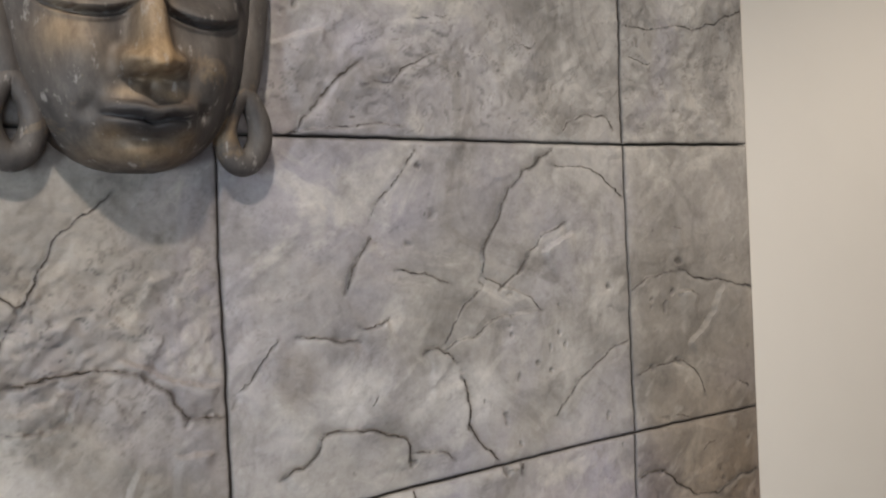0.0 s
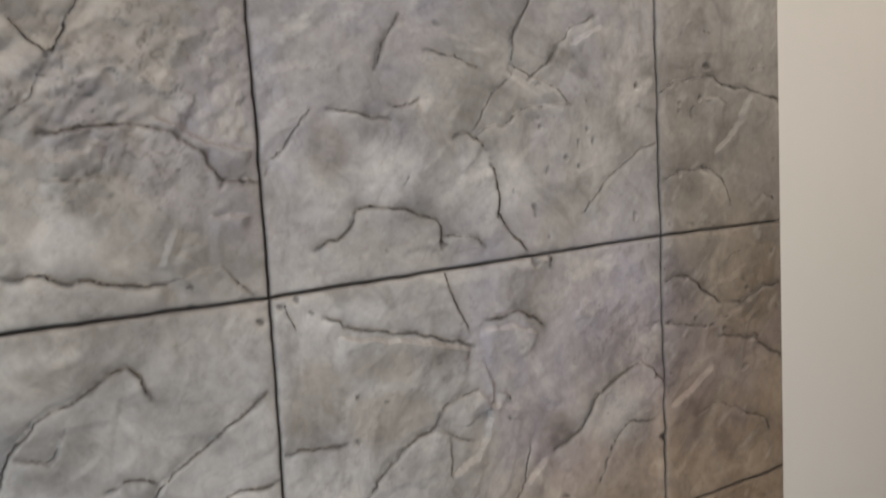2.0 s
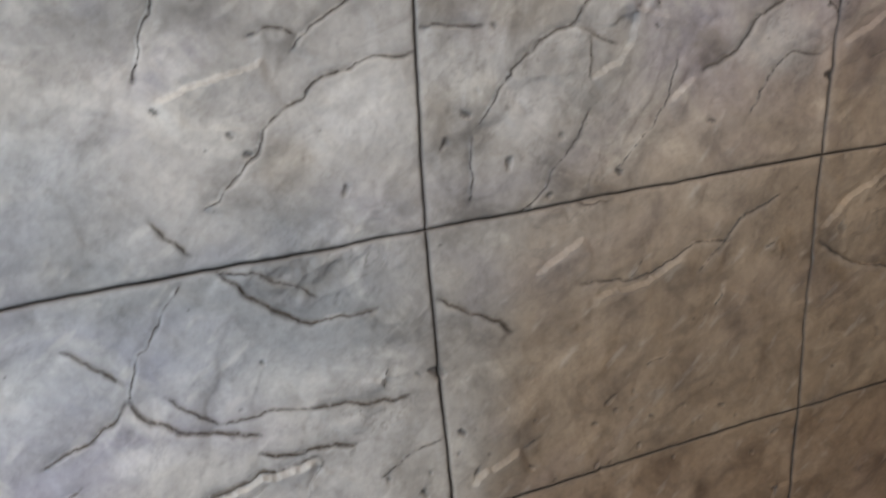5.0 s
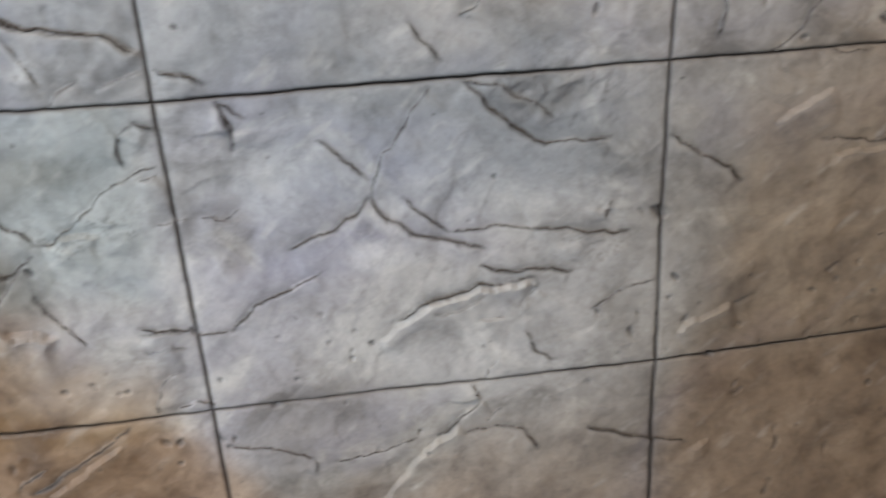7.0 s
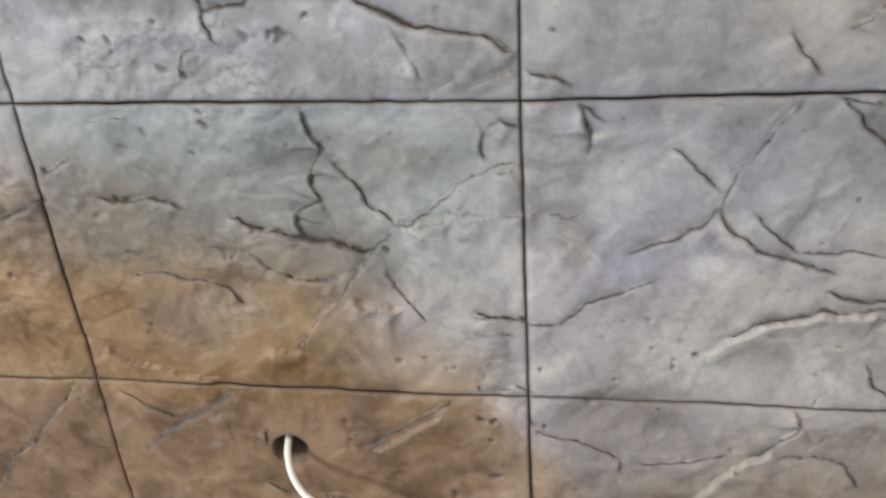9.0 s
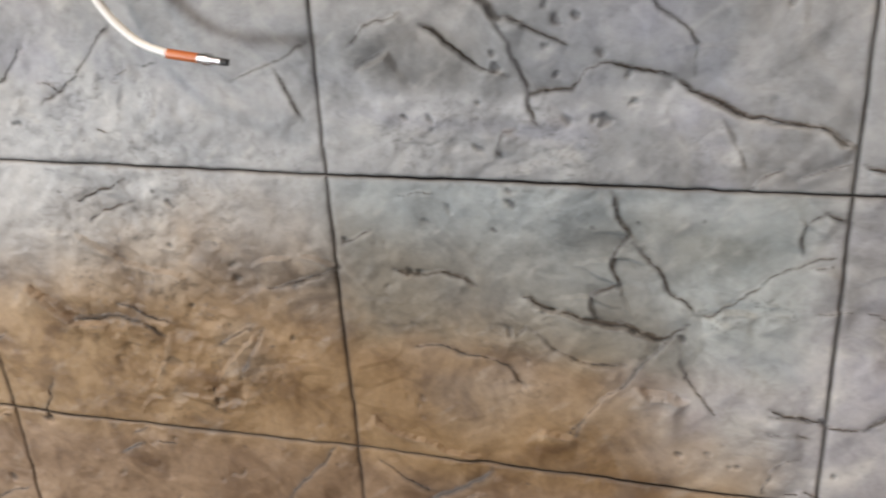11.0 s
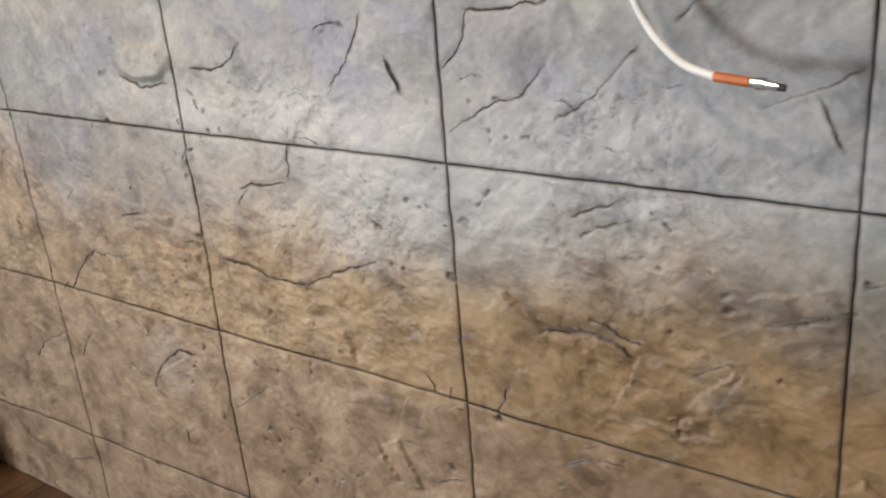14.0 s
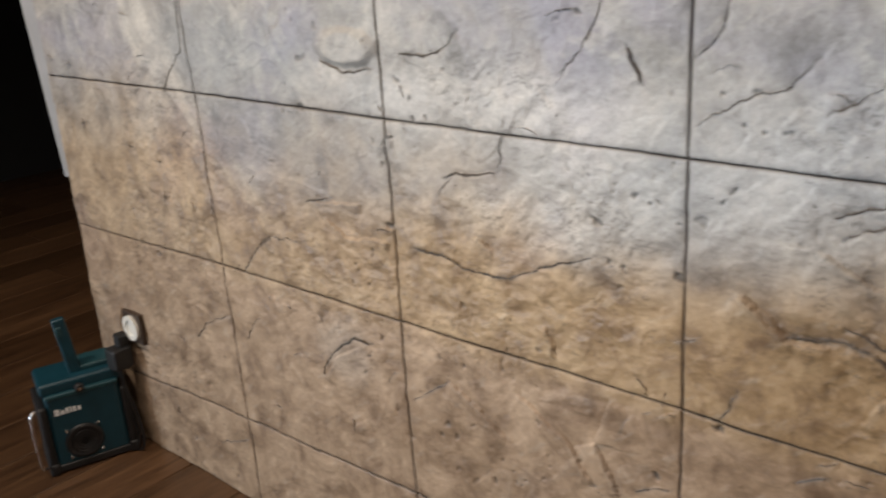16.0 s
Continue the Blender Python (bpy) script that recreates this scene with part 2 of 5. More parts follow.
# ---- the room ----
floor = tagged(link_mesh("floor", box(-6.6, 2.6, BACK - 0.2, 3.2, -0.1, -0.006), GROUT), "brown wooden plank floor with a satin sheen", "floor", kind="structure")
ceiling = tagged(link_mesh("ceiling", box(-6.6, 2.6, BACK - 0.2, 3.2, CEILING, CEILING + 0.1), WHITE), "plain grey-white ceiling over the room", "ceiling", kind="structure")
wall_north = tagged(link_mesh("wall_north", box(RIGHT - 0.001, 2.4, 0.012, 0.26, 0, CEILING), CREAM), "smooth cream painted plaster wall beside the stone", "wall", kind="structure")
wall_east = tagged(link_mesh("wall_east", box(2.4, 2.6, BACK, 0.26, 0, CEILING), GREY), "plain grey plaster wall closing the room", "wall", kind="structure")
wall_west = tagged(link_mesh("wall_west", box(-6.6, -6.4, BACK, 3.2, 0, CEILING), DARK), "wall across the next room, coloured near black to look unlit", "wall", kind="structure")
wall_far = tagged(link_mesh("wall_far", box(-6.4, 2.6, 3.0, 3.2, 0, CEILING), DARK), "wall closing the next room, coloured near black to look unlit", "wall", kind="structure")
# back wall with the windows' openings through it
WX, WZ0, WZ1 = (-4.4, -1.1), 0.02, 2.0
bm = box(-6.6, WX[0] - 0.4, BACK - 0.2, BACK, 0, CEILING)
box(WX[0] + 0.4, WX[1] - 0.4, BACK - 0.2, BACK, 0, CEILING, bm=bm)
box(WX[1] + 0.4, 2.6, BACK - 0.2, BACK, 0, CEILING, bm=bm)
for wx in WX:
    box(wx - 0.4, wx + 0.4, BACK - 0.2, BACK, 0, WZ0, bm=bm)
    box(wx - 0.4, wx + 0.4, BACK - 0.2, BACK, WZ1, CEILING, bm=bm)
wall_back = tagged(link_mesh("wall_back", bm, GREY), "grey plaster wall with two tall window openings", "wall", kind="structure")
for n, wx in enumerate(WX):
    window = tagged(empty("window_%d" % (n + 1), (wx, BACK - 0.1, WZ0)), "tall white framed glazed door letting daylight in", "window", kind="structure")
    bm = box(-0.40, -0.35, -0.03, 0.03, 0, 1.98)
    box(0.35, 0.40, -0.03, 0.03, 0, 1.98, bm=bm)
    box(-0.35, 0.35, -0.03, 0.03, 0, 0.05, bm=bm)
    box(-0.35, 0.35, -0.03, 0.03, 1.93, 1.98, bm=bm)
    part("window_frame", bm, GLASS_FRAME, window)


def ceiling_spot(x, y):
    spot = tagged(empty("ceiling_spot", (x, y, CEILING)), "round white ceiling spotlight, unseen, placed to light the stone wall", "spotlight", "ceiling spots along the stone wall")
    part("trim_ring", lathe([(0.034, -0.004), (0.045, -0.006), (0.047, -0.001), (0.034, -0.001)]), GLASS_FRAME, spot, smooth=True)
    return spot


for sx, sy, power in SPOTS:
    ceiling_spot(sx, sy)

# ---- the carved stone wall ----
wall = tagged(link_mesh("wall_stone", box(LEFT + 0.004, RIGHT - 0.002, 0.055, 0.26, 0, CEILING), GROUT), "decorative concrete wall carved as stained grey and brown stone blocks", "wall", kind="structure")

TABLE = np.random.default_rng(11).random((256, 256))


def grain(x, y, seed=0):
    """Smooth random values from -1 to 1 over the plane."""
    x, y = x + 37.3 * seed, y + 91.7 * seed
    i, j = np.floor(x).astype(int), np.floor(y).astype(int)
    u, v = x - i, y - j
    u, v = u * u * u * (u * (6 * u - 15) + 10), v * v * v * (v * (6 * v - 15) + 10)
    i0, i1, j0, j1 = i % 256, (i + 1) % 256, j % 256, (j + 1) % 256
    a = TABLE[i0, j0] * (1 - u) + TABLE[i1, j0] * u
    b = TABLE[i0, j1] * (1 - u) + TABLE[i1, j1] * u
    return 2 * (a * (1 - v) + b * v) - 1


def fbm(x, y, octaves=4, seed=0, gain=0.5):
    total, size, norm = 0.0, 1.0, 0.0
    for k in range(octaves):
        c, s = math.cos(0.7 * k), math.sin(0.7 * k)
        total = total + size * grain((c * x - s * y) * 2.03 ** k, (s * x + c * y) * 2.03 ** k, seed + k)
        norm, size = norm + size, size * gain
    return total / norm


def step(a, b, v):
    t = np.clip((v - a) / (b - a), 0, 1)
    return t * t * (3 - 2 * t)


CRACKS, CHIPS, STAINS, HEWN, KNOBS = [], [], [], [], []


def crack(*line, wide=0.0019, deep=1.0, lip=1.0):
    """A carved crack along a line of (x, z) on the wall; the stone below it stands a little proud."""
    CRACKS.append((np.array(line), wide, deep, lip))


def hairline(*line):
    crack(*line, wide=0.0017, deep=0.7, lip=0.9)


def ledge(*line):
    """The upper edge of a split face, its lit lip painted lighter, with hardly any wash in it."""
    crack(*line, wide=0.0020, deep=0.16, lip=10.0)


def chip(x, z, a, b):
    """A small hole broken out of the face, filled with dark wash."""
    CHIPS.append((x, z, min(0.0065, 0.75 * a), min(0.006, 0.75 * b)))


def dark_stain(x, z, a, b):
    STAINS.append((x, z, a, b, 0.55))


def pale_stain(x, z, a, b):
    STAINS.append((x, z, a, b, -0.45))


def hewn_patch(x, z, a, b):
    HEWN.append((x, z, 1.3 * a, 1.3 * b))


def knob(x, z, a, b):
    KNOBS.append((x, z, a, b))


crack((-2.671, 0.391), (-2.619, 0.439), (-2.539, 0.477))
crack((-2.548, 1.137), (-2.551, 1.042), (-2.6, 1.002), (-2.643, 0.954))
crack((-2.47, 0.44), (-2.434, 0.488), (-2.408, 0.507))
crack((-2.447, 0.594), (-2.41, 0.643), (-2.346, 0.696))
crack((-2.375, 0.667), (-2.331, 0.702))
crack((-2.23, 0.43), (-2.199, 0.482), (-2.128, 0.535), (-2.081, 0.534))
crack((-2.151, 1.037), (-2.094, 1.018), (-2.03, 1.027))
crack((-1.963, 1.053), (-1.915, 1.052), (-1.872, 1.063), (-1.845, 1.091))
crack((-1.961, 0.74), (-1.904, 0.739), (-1.852, 0.727), (-1.768, 0.727))
crack((-1.768, 0.727), (-1.705, 0.76), (-1.619, 0.791))
crack((-1.577, 1.078), (-1.566, 1.053), (-1.555, 1.031))
crack((-1.455, 1.134), (-1.387, 1.137), (-1.346, 1.142), (-1.307, 1.151))
crack((-1.355, 0.742), (-1.302, 0.75), (-1.259, 0.745), (-1.238, 0.728))
crack((-1.317, 0.895), (-1.283, 0.911), (-1.247, 0.924))
crack((-1.306, 0.875), (-1.272, 0.891), (-1.24, 0.902))
crack((-1.236, 1.092), (-1.266, 1.062), (-1.281, 1.04), (-1.306, 1.024), (-1.332, 1.011))
crack((-1.19, 1.12), (-1.173, 1.139), (-1.144, 1.147))
crack((-1.177, 0.43), (-1.139, 0.48), (-1.1, 0.509), (-1.068, 0.546), (-1.034, 0.59))
crack((-1.165, 0.72), (-1.145, 0.737), (-1.114, 0.751))
crack((-1.107, 0.75), (-1.117, 0.719), (-1.144, 0.68))
crack((-1.094, 0.803), (-1.066, 0.809), (-1.038, 0.818), (-1.008, 0.832))
crack((-1.059, 0.808), (-1.032, 0.822), (-1.003, 0.835))
crack((-0.972, 1.071), (-0.954, 1.09), (-0.925, 1.1), (-0.914, 1.108))
crack((-0.963, 0.493), (-0.927, 0.526), (-0.886, 0.549), (-0.847, 0.576), (-0.838, 0.589))
crack((-0.939, 0.835), (-0.918, 0.83), (-0.889, 0.836), (-0.865, 0.833), (-0.851, 0.824))
crack((-0.898, 1.092), (-0.877, 1.079), (-0.856, 1.063), (-0.84, 1.052), (-0.814, 1.045))
crack((-0.803, 0.817), (-0.784, 0.804), (-0.754, 0.796), (-0.725, 0.791), (-0.689, 0.783), (-0.66, 0.775))
crack((-0.793, 1.029), (-0.753, 1.032), (-0.743, 1.048), (-0.725, 1.056), (-0.696, 1.051), (-0.663, 1.044))
crack((-0.79, 0.804), (-0.759, 0.797), (-0.721, 0.791), (-0.683, 0.785), (-0.657, 0.775), (-0.634, 0.793))
crack((-0.713, 0.934), (-0.708, 0.912), (-0.695, 0.888), (-0.713, 0.864), (-0.707, 0.843), (-0.702, 0.831), (-0.734, 0.82), (-0.732, 0.805), (-0.721, 0.793))
crack((-0.663, 1.041), (-0.639, 1.027), (-0.615, 1.017), (-0.593, 1.008))
crack((-0.648, 1.031), (-0.622, 1.023), (-0.592, 1.01), (-0.561, 1.004), (-0.535, 1.003), (-0.52, 0.991), (-0.502, 0.982))
crack((-0.645, 0.781), (-0.666, 0.76), (-0.692, 0.725), (-0.722, 0.693), (-0.744, 0.646))
crack((-0.58, 0.585), (-0.601, 0.568), (-0.651, 0.536), (-0.692, 0.515))
crack((-0.56, 0.963), (-0.584, 0.946), (-0.593, 0.937))
crack((-0.534, 1), (-0.516, 0.987), (-0.501, 0.983))
crack((-0.519, 0.921), (-0.499, 0.91))
crack((-0.493, 0.965), (-0.472, 0.962), (-0.455, 0.953))
crack((-0.458, 0.69), (-0.433, 0.715), (-0.402, 0.727), (-0.384, 0.739), (-0.36, 0.751))
crack((-0.441, 0.934), (-0.435, 0.906), (-0.436, 0.886))
crack((-0.393, 0.778), (-0.358, 0.792), (-0.323, 0.806), (-0.309, 0.823))
crack((-0.305, 0.823), (-0.289, 0.801), (-0.265, 0.78), (-0.224, 0.768), (-0.188, 0.756))
crack((-0.283, 0.678), (-0.265, 0.694), (-0.228, 0.705), (-0.186, 0.714), (-0.138, 0.717))
crack((-0.255, 1.12), (-0.246, 1.157), (-0.227, 1.195), (-0.212, 1.213), (-0.189, 1.228), (-0.168, 1.237), (-0.15, 1.25), (-0.132, 1.251), (-0.12, 1.243), (-0.115, 1.226))
crack((-0.22, 1.339), (-0.188, 1.333), (-0.146, 1.324), (-0.109, 1.317), (-0.09, 1.319))
crack((-0.213, 1), (-0.187, 1.018), (-0.161, 1.047), (-0.151, 1.07), (-0.124, 1.087), (-0.091, 1.108), (-0.053, 1.121), (-0.004, 1.12))
crack((-0.208, 0.936), (-0.179, 0.904), (-0.155, 0.883), (-0.126, 0.867), (-0.086, 0.87), (-0.058, 0.871))
crack((-0.206, 0.584), (-0.195, 0.56), (-0.211, 0.542), (-0.243, 0.52))
crack((-0.193, 0.734), (-0.163, 0.728), (-0.135, 0.725), (-0.092, 0.721))
crack((-0.187, 1.412), (-0.154, 1.41), (-0.138, 1.417), (-0.13, 1.437), (-0.111, 1.451))
crack((-0.186, 1.448), (-0.161, 1.451), (-0.136, 1.452), (-0.113, 1.454), (-0.095, 1.454), (-0.081, 1.449), (-0.065, 1.436), (-0.053, 1.425), (-0.043, 1.408), (-0.021, 1.4), (-0.002, 1.403))
crack((-0.184, 1.452), (-0.161, 1.449), (-0.144, 1.452))
crack((-0.136, 0.776), (-0.106, 0.771), (-0.051, 0.761), (-0.027, 0.763))
crack((-0.122, 1.133), (-0.099, 1.156), (-0.067, 1.173), (-0.038, 1.194), (-0.009, 1.21))
crack((-0.059, 0.505), (-0.019, 0.486), (0.023, 0.474), (0.067, 0.462))
crack((0.004, 1.144), (0.027, 1.146), (0.068, 1.141))
crack((0.008, 0.869), (0.037, 0.847), (0.069, 0.83), (0.097, 0.81))
crack((0.048, 1.334), (0.078, 1.348), (0.097, 1.37), (0.128, 1.37), (0.164, 1.362), (0.186, 1.352), (0.194, 1.337), (0.195, 1.322))
crack((0.053, 1.272), (0.075, 1.257), (0.11, 1.248), (0.147, 1.238), (0.192, 1.227), (0.229, 1.214))
crack((0.061, 1.044), (0.087, 1.085), (0.109, 1.107), (0.144, 1.13), (0.168, 1.137), (0.179, 1.153), (0.201, 1.163), (0.226, 1.165))
crack((0.068, 1.466), (0.092, 1.465), (0.116, 1.461), (0.139, 1.457))
crack((0.075, 1.667), (0.092, 1.688), (0.114, 1.712), (0.136, 1.731), (0.153, 1.744))
crack((0.139, 1.472), (0.159, 1.47), (0.176, 1.479))
crack((0.156, 1.562), (0.141, 1.545), (0.132, 1.523), (0.126, 1.506))
crack((0.215, 1.437), (0.224, 1.442), (0.238, 1.439), (0.26, 1.422))
crack((0.242, 1.24), (0.271, 1.24), (0.293, 1.243), (0.316, 1.232), (0.331, 1.221))
crack((0.266, 1.406), (0.271, 1.377), (0.271, 1.349), (0.29, 1.325), (0.313, 1.309))
crack((0.34, 1.071), (0.379, 1.09), (0.406, 1.126), (0.446, 1.143), (0.483, 1.158), (0.506, 1.138), (0.523, 1.114))
crack((0.343, 1.302), (0.344, 1.286))
crack((0.407, 1.664), (0.367, 1.637), (0.339, 1.613), (0.322, 1.578), (0.304, 1.547), (0.295, 1.515))
crack((0.425, 1.574), (0.389, 1.561), (0.361, 1.532), (0.339, 1.51), (0.318, 1.5))
crack((0.531, 1.251), (0.575, 1.255), (0.6, 1.231), (0.631, 1.213), (0.685, 1.206), (0.73, 1.222), (0.771, 1.222))
crack((0.539, 0.836), (0.582, 0.803), (0.651, 0.783), (0.723, 0.766), (0.768, 0.75))
crack((0.624, 1.511), (0.658, 1.499), (0.705, 1.491), (0.78, 1.477))
crack((0.632, 1.165), (0.698, 1.154), (0.733, 1.135), (0.776, 1.116))
hairline((-2.647, 0.121), (-2.529, 0.171))
hairline((-2.336, 0.697), (-2.256, 0.698))
hairline((-2.223, 0.781), (-2.153, 0.8))
hairline((-1.987, 0.45), (-1.945, 0.485), (-1.905, 0.512))
hairline((-1.903, 0.841), (-1.871, 0.873), (-1.785, 0.891))
hairline((-1.895, 0.87), (-1.838, 0.882), (-1.792, 0.889))
hairline((-1.776, 0.947), (-1.783, 0.891))
hairline((-1.702, 1.111), (-1.678, 1.118), (-1.651, 1.118))
hairline((-1.622, 1.107), (-1.64, 1.07), (-1.681, 1.034))
hairline((-1.614, 1.132), (-1.629, 1.086), (-1.685, 1.021))
hairline((-1.579, 0.529), (-1.575, 0.552), (-1.556, 0.567))
hairline((-1.555, 0.444), (-1.494, 0.47))
hairline((-1.485, 0.987), (-1.435, 1.018), (-1.373, 1.038), (-1.345, 1.072))
hairline((-1.446, 1.138), (-1.456, 1.097), (-1.488, 1.062))
hairline((-1.436, 0.595), (-1.418, 0.638), (-1.41, 0.652))
hairline((-1.344, 0.743), (-1.29, 0.747))
hairline((-1.333, 0.546), (-1.294, 0.572))
hairline((-1.294, 0.772), (-1.256, 0.756), (-1.219, 0.749))
hairline((-1.103, 1.039), (-1.07, 1.051), (-1.05, 1.057), (-1.013, 1.074))
hairline((-1.054, 1.048), (-1.038, 1.022), (-1.025, 0.996))
hairline((-0.996, 0.863), (-0.963, 0.881))
hairline((-0.979, 0.584), (-0.941, 0.56), (-0.909, 0.544))
hairline((-0.961, 1.052), (-0.943, 1.063), (-0.932, 1.071))
hairline((-0.925, 0.743), (-0.902, 0.747), (-0.87, 0.741), (-0.839, 0.738), (-0.815, 0.724), (-0.799, 0.706))
hairline((-0.85, 1.122), (-0.83, 1.101), (-0.814, 1.078), (-0.803, 1.05), (-0.793, 1.029))
hairline((-0.827, 0.962), (-0.821, 0.99), (-0.806, 0.999))
hairline((-0.823, 0.962), (-0.82, 0.985), (-0.807, 0.996))
hairline((-0.82, 1.099), (-0.789, 1.086), (-0.754, 1.071))
hairline((-0.809, 0.766), (-0.794, 0.78), (-0.772, 0.76), (-0.749, 0.743), (-0.725, 0.74), (-0.699, 0.742))
hairline((-0.805, 0.531), (-0.805, 0.51))
hairline((-0.794, 1.034), (-0.793, 1.013), (-0.782, 0.995))
hairline((-0.752, 0.743), (-0.721, 0.742), (-0.695, 0.742))
hairline((-0.691, 0.88), (-0.669, 0.855), (-0.65, 0.828), (-0.629, 0.805))
hairline((-0.688, 1.12), (-0.663, 1.097), (-0.643, 1.073), (-0.645, 1.046))
hairline((-0.668, 0.545), (-0.696, 0.532), (-0.704, 0.52))
hairline((-0.64, 0.762), (-0.636, 0.735), (-0.616, 0.71), (-0.6, 0.685))
hairline((-0.618, 1.005), (-0.606, 0.989), (-0.597, 0.965), (-0.592, 0.957))
hairline((-0.603, 1.011), (-0.575, 1.002), (-0.539, 1.003))
hairline((-0.549, 0.676), (-0.525, 0.68), (-0.504, 0.677))
hairline((-0.549, 0.704), (-0.525, 0.694), (-0.506, 0.695))
hairline((-0.546, 0.952), (-0.519, 0.961), (-0.503, 0.966))
hairline((-0.545, 0.6), (-0.541, 0.631), (-0.525, 0.643), (-0.513, 0.647))
hairline((-0.535, 0.877), (-0.537, 0.906), (-0.519, 0.918))
hairline((-0.503, 0.878), (-0.537, 0.866), (-0.561, 0.849), (-0.581, 0.827), (-0.606, 0.81), (-0.626, 0.805))
hairline((-0.5, 0.696), (-0.524, 0.697), (-0.548, 0.696))
hairline((-0.494, 0.692), (-0.458, 0.69))
hairline((-0.477, 0.542), (-0.426, 0.53), (-0.388, 0.511))
hairline((-0.441, 0.934), (-0.418, 0.919))
hairline((-0.388, 0.511), (-0.386, 0.486))
hairline((-0.362, 0.501), (-0.309, 0.509), (-0.27, 0.518))
hairline((-0.352, 0.888), (-0.325, 0.866), (-0.308, 0.844))
hairline((-0.274, 0.821), (-0.248, 0.798), (-0.224, 0.778))
hairline((-0.262, 0.999), (-0.249, 0.978), (-0.23, 0.961))
hairline((-0.246, 0.686), (-0.216, 0.687), (-0.192, 0.7))
hairline((-0.245, 0.935), (-0.264, 0.908), (-0.278, 0.884), (-0.294, 0.867), (-0.303, 0.844), (-0.305, 0.823))
hairline((-0.224, 0.778), (-0.177, 0.78), (-0.136, 0.776))
hairline((-0.221, 1.194), (-0.2, 1.183), (-0.19, 1.195), (-0.185, 1.211))
hairline((-0.213, 0.939), (-0.18, 0.932), (-0.146, 0.914), (-0.117, 0.895))
hairline((-0.21, 0.521), (-0.177, 0.523), (-0.143, 0.512), (-0.121, 0.481))
hairline((-0.198, 1.542), (-0.188, 1.523), (-0.173, 1.507), (-0.159, 1.531), (-0.15, 1.55))
hairline((-0.178, 1.502), (-0.186, 1.478), (-0.21, 1.458))
hairline((-0.159, 1.151), (-0.142, 1.156), (-0.12, 1.15), (-0.112, 1.144))
hairline((-0.143, 0.654), (-0.131, 0.624), (-0.104, 0.607))
hairline((-0.135, 0.716), (-0.13, 0.703), (-0.145, 0.686), (-0.147, 0.669))
hairline((-0.094, 1.606), (-0.122, 1.582), (-0.14, 1.568), (-0.154, 1.541), (-0.166, 1.514), (-0.176, 1.503))
hairline((-0.09, 1.319), (-0.069, 1.33), (-0.044, 1.329), (-0.03, 1.31), (-0.017, 1.298))
hairline((-0.066, 0.67), (-0.03, 0.689), (0.012, 0.7))
hairline((0.047, 1.664), (0.076, 1.667), (0.125, 1.675), (0.202, 1.68))
hairline((0.05, 1.468), (0.035, 1.448), (0.015, 1.429), (0.004, 1.42))
hairline((0.054, 1.037), (0.053, 0.998), (0.048, 0.963))
hairline((0.107, 0.946), (0.136, 0.969), (0.152, 0.997), (0.179, 1.022), (0.192, 1.047))
hairline((0.108, 0.655), (0.131, 0.664))
hairline((0.148, 1.72), (0.187, 1.722), (0.199, 1.736), (0.223, 1.749), (0.245, 1.758))
hairline((0.168, 1.137), (0.198, 1.12), (0.222, 1.112))
hairline((0.184, 0.848), (0.262, 0.839), (0.313, 0.859), (0.339, 0.873), (0.393, 0.864))
hairline((0.185, 1.526), (0.206, 1.526), (0.234, 1.517), (0.256, 1.51))
hairline((0.191, 1.078), (0.19, 1.097), (0.187, 1.122))
hairline((0.194, 1.297), (0.209, 1.265), (0.224, 1.232))
hairline((0.196, 1.337), (0.233, 1.334), (0.253, 1.32))
hairline((0.216, 1.659), (0.21, 1.642), (0.189, 1.618), (0.166, 1.594), (0.157, 1.58))
hairline((0.227, 0.977), (0.264, 1.008), (0.29, 1.042), (0.304, 1.091))
hairline((0.295, 1.515), (0.315, 1.508), (0.359, 1.49), (0.384, 1.475))
hairline((0.299, 1.509), (0.266, 1.477), (0.238, 1.442))
hairline((0.346, 0.83), (0.384, 0.863), (0.412, 0.892), (0.469, 0.91))
hairline((0.384, 1.475), (0.325, 1.469), (0.276, 1.448), (0.239, 1.438))
hairline((0.4, 1.347), (0.433, 1.38), (0.487, 1.416), (0.523, 1.426))
hairline((0.406, 1.644), (0.466, 1.639), (0.504, 1.622), (0.526, 1.605))
hairline((0.407, 1.016), (0.435, 1.066), (0.463, 1.082), (0.51, 1.074))
hairline((0.417, 1.682), (0.465, 1.708), (0.503, 1.705), (0.515, 1.691))
hairline((0.528, 1.487), (0.569, 1.503), (0.618, 1.508))
hairline((0.535, 1.824), (0.577, 1.822), (0.632, 1.836), (0.667, 1.832), (0.728, 1.855), (0.78, 1.876))
hairline((0.536, 1.193), (0.58, 1.184), (0.621, 1.183), (0.685, 1.204))
hairline((0.536, 1.379), (0.584, 1.388), (0.628, 1.387), (0.655, 1.365), (0.665, 1.337))
hairline((0.581, 1.065), (0.628, 1.079), (0.679, 1.052), (0.731, 1.035), (0.744, 1.012))
hairline((0.759, 0.795), (0.771, 0.756))
ledge((-2.224, 0.419), (-2.183, 0.48), (-2.116, 0.52))
ledge((-2.199, 0.787), (-2.08, 0.796))
ledge((-2.179, 0.765), (-2.125, 0.73), (-2.018, 0.742))
ledge((-1.905, 0.512), (-1.838, 0.482), (-1.78, 0.446))
ledge((-1.838, 0.785), (-1.794, 0.764))
ledge((-1.768, 0.534), (-1.67, 0.481), (-1.62, 0.425))
ledge((-1.704, 0.669), (-1.688, 0.615))
ledge((-1.595, 0.582), (-1.619, 0.497), (-1.577, 0.42))
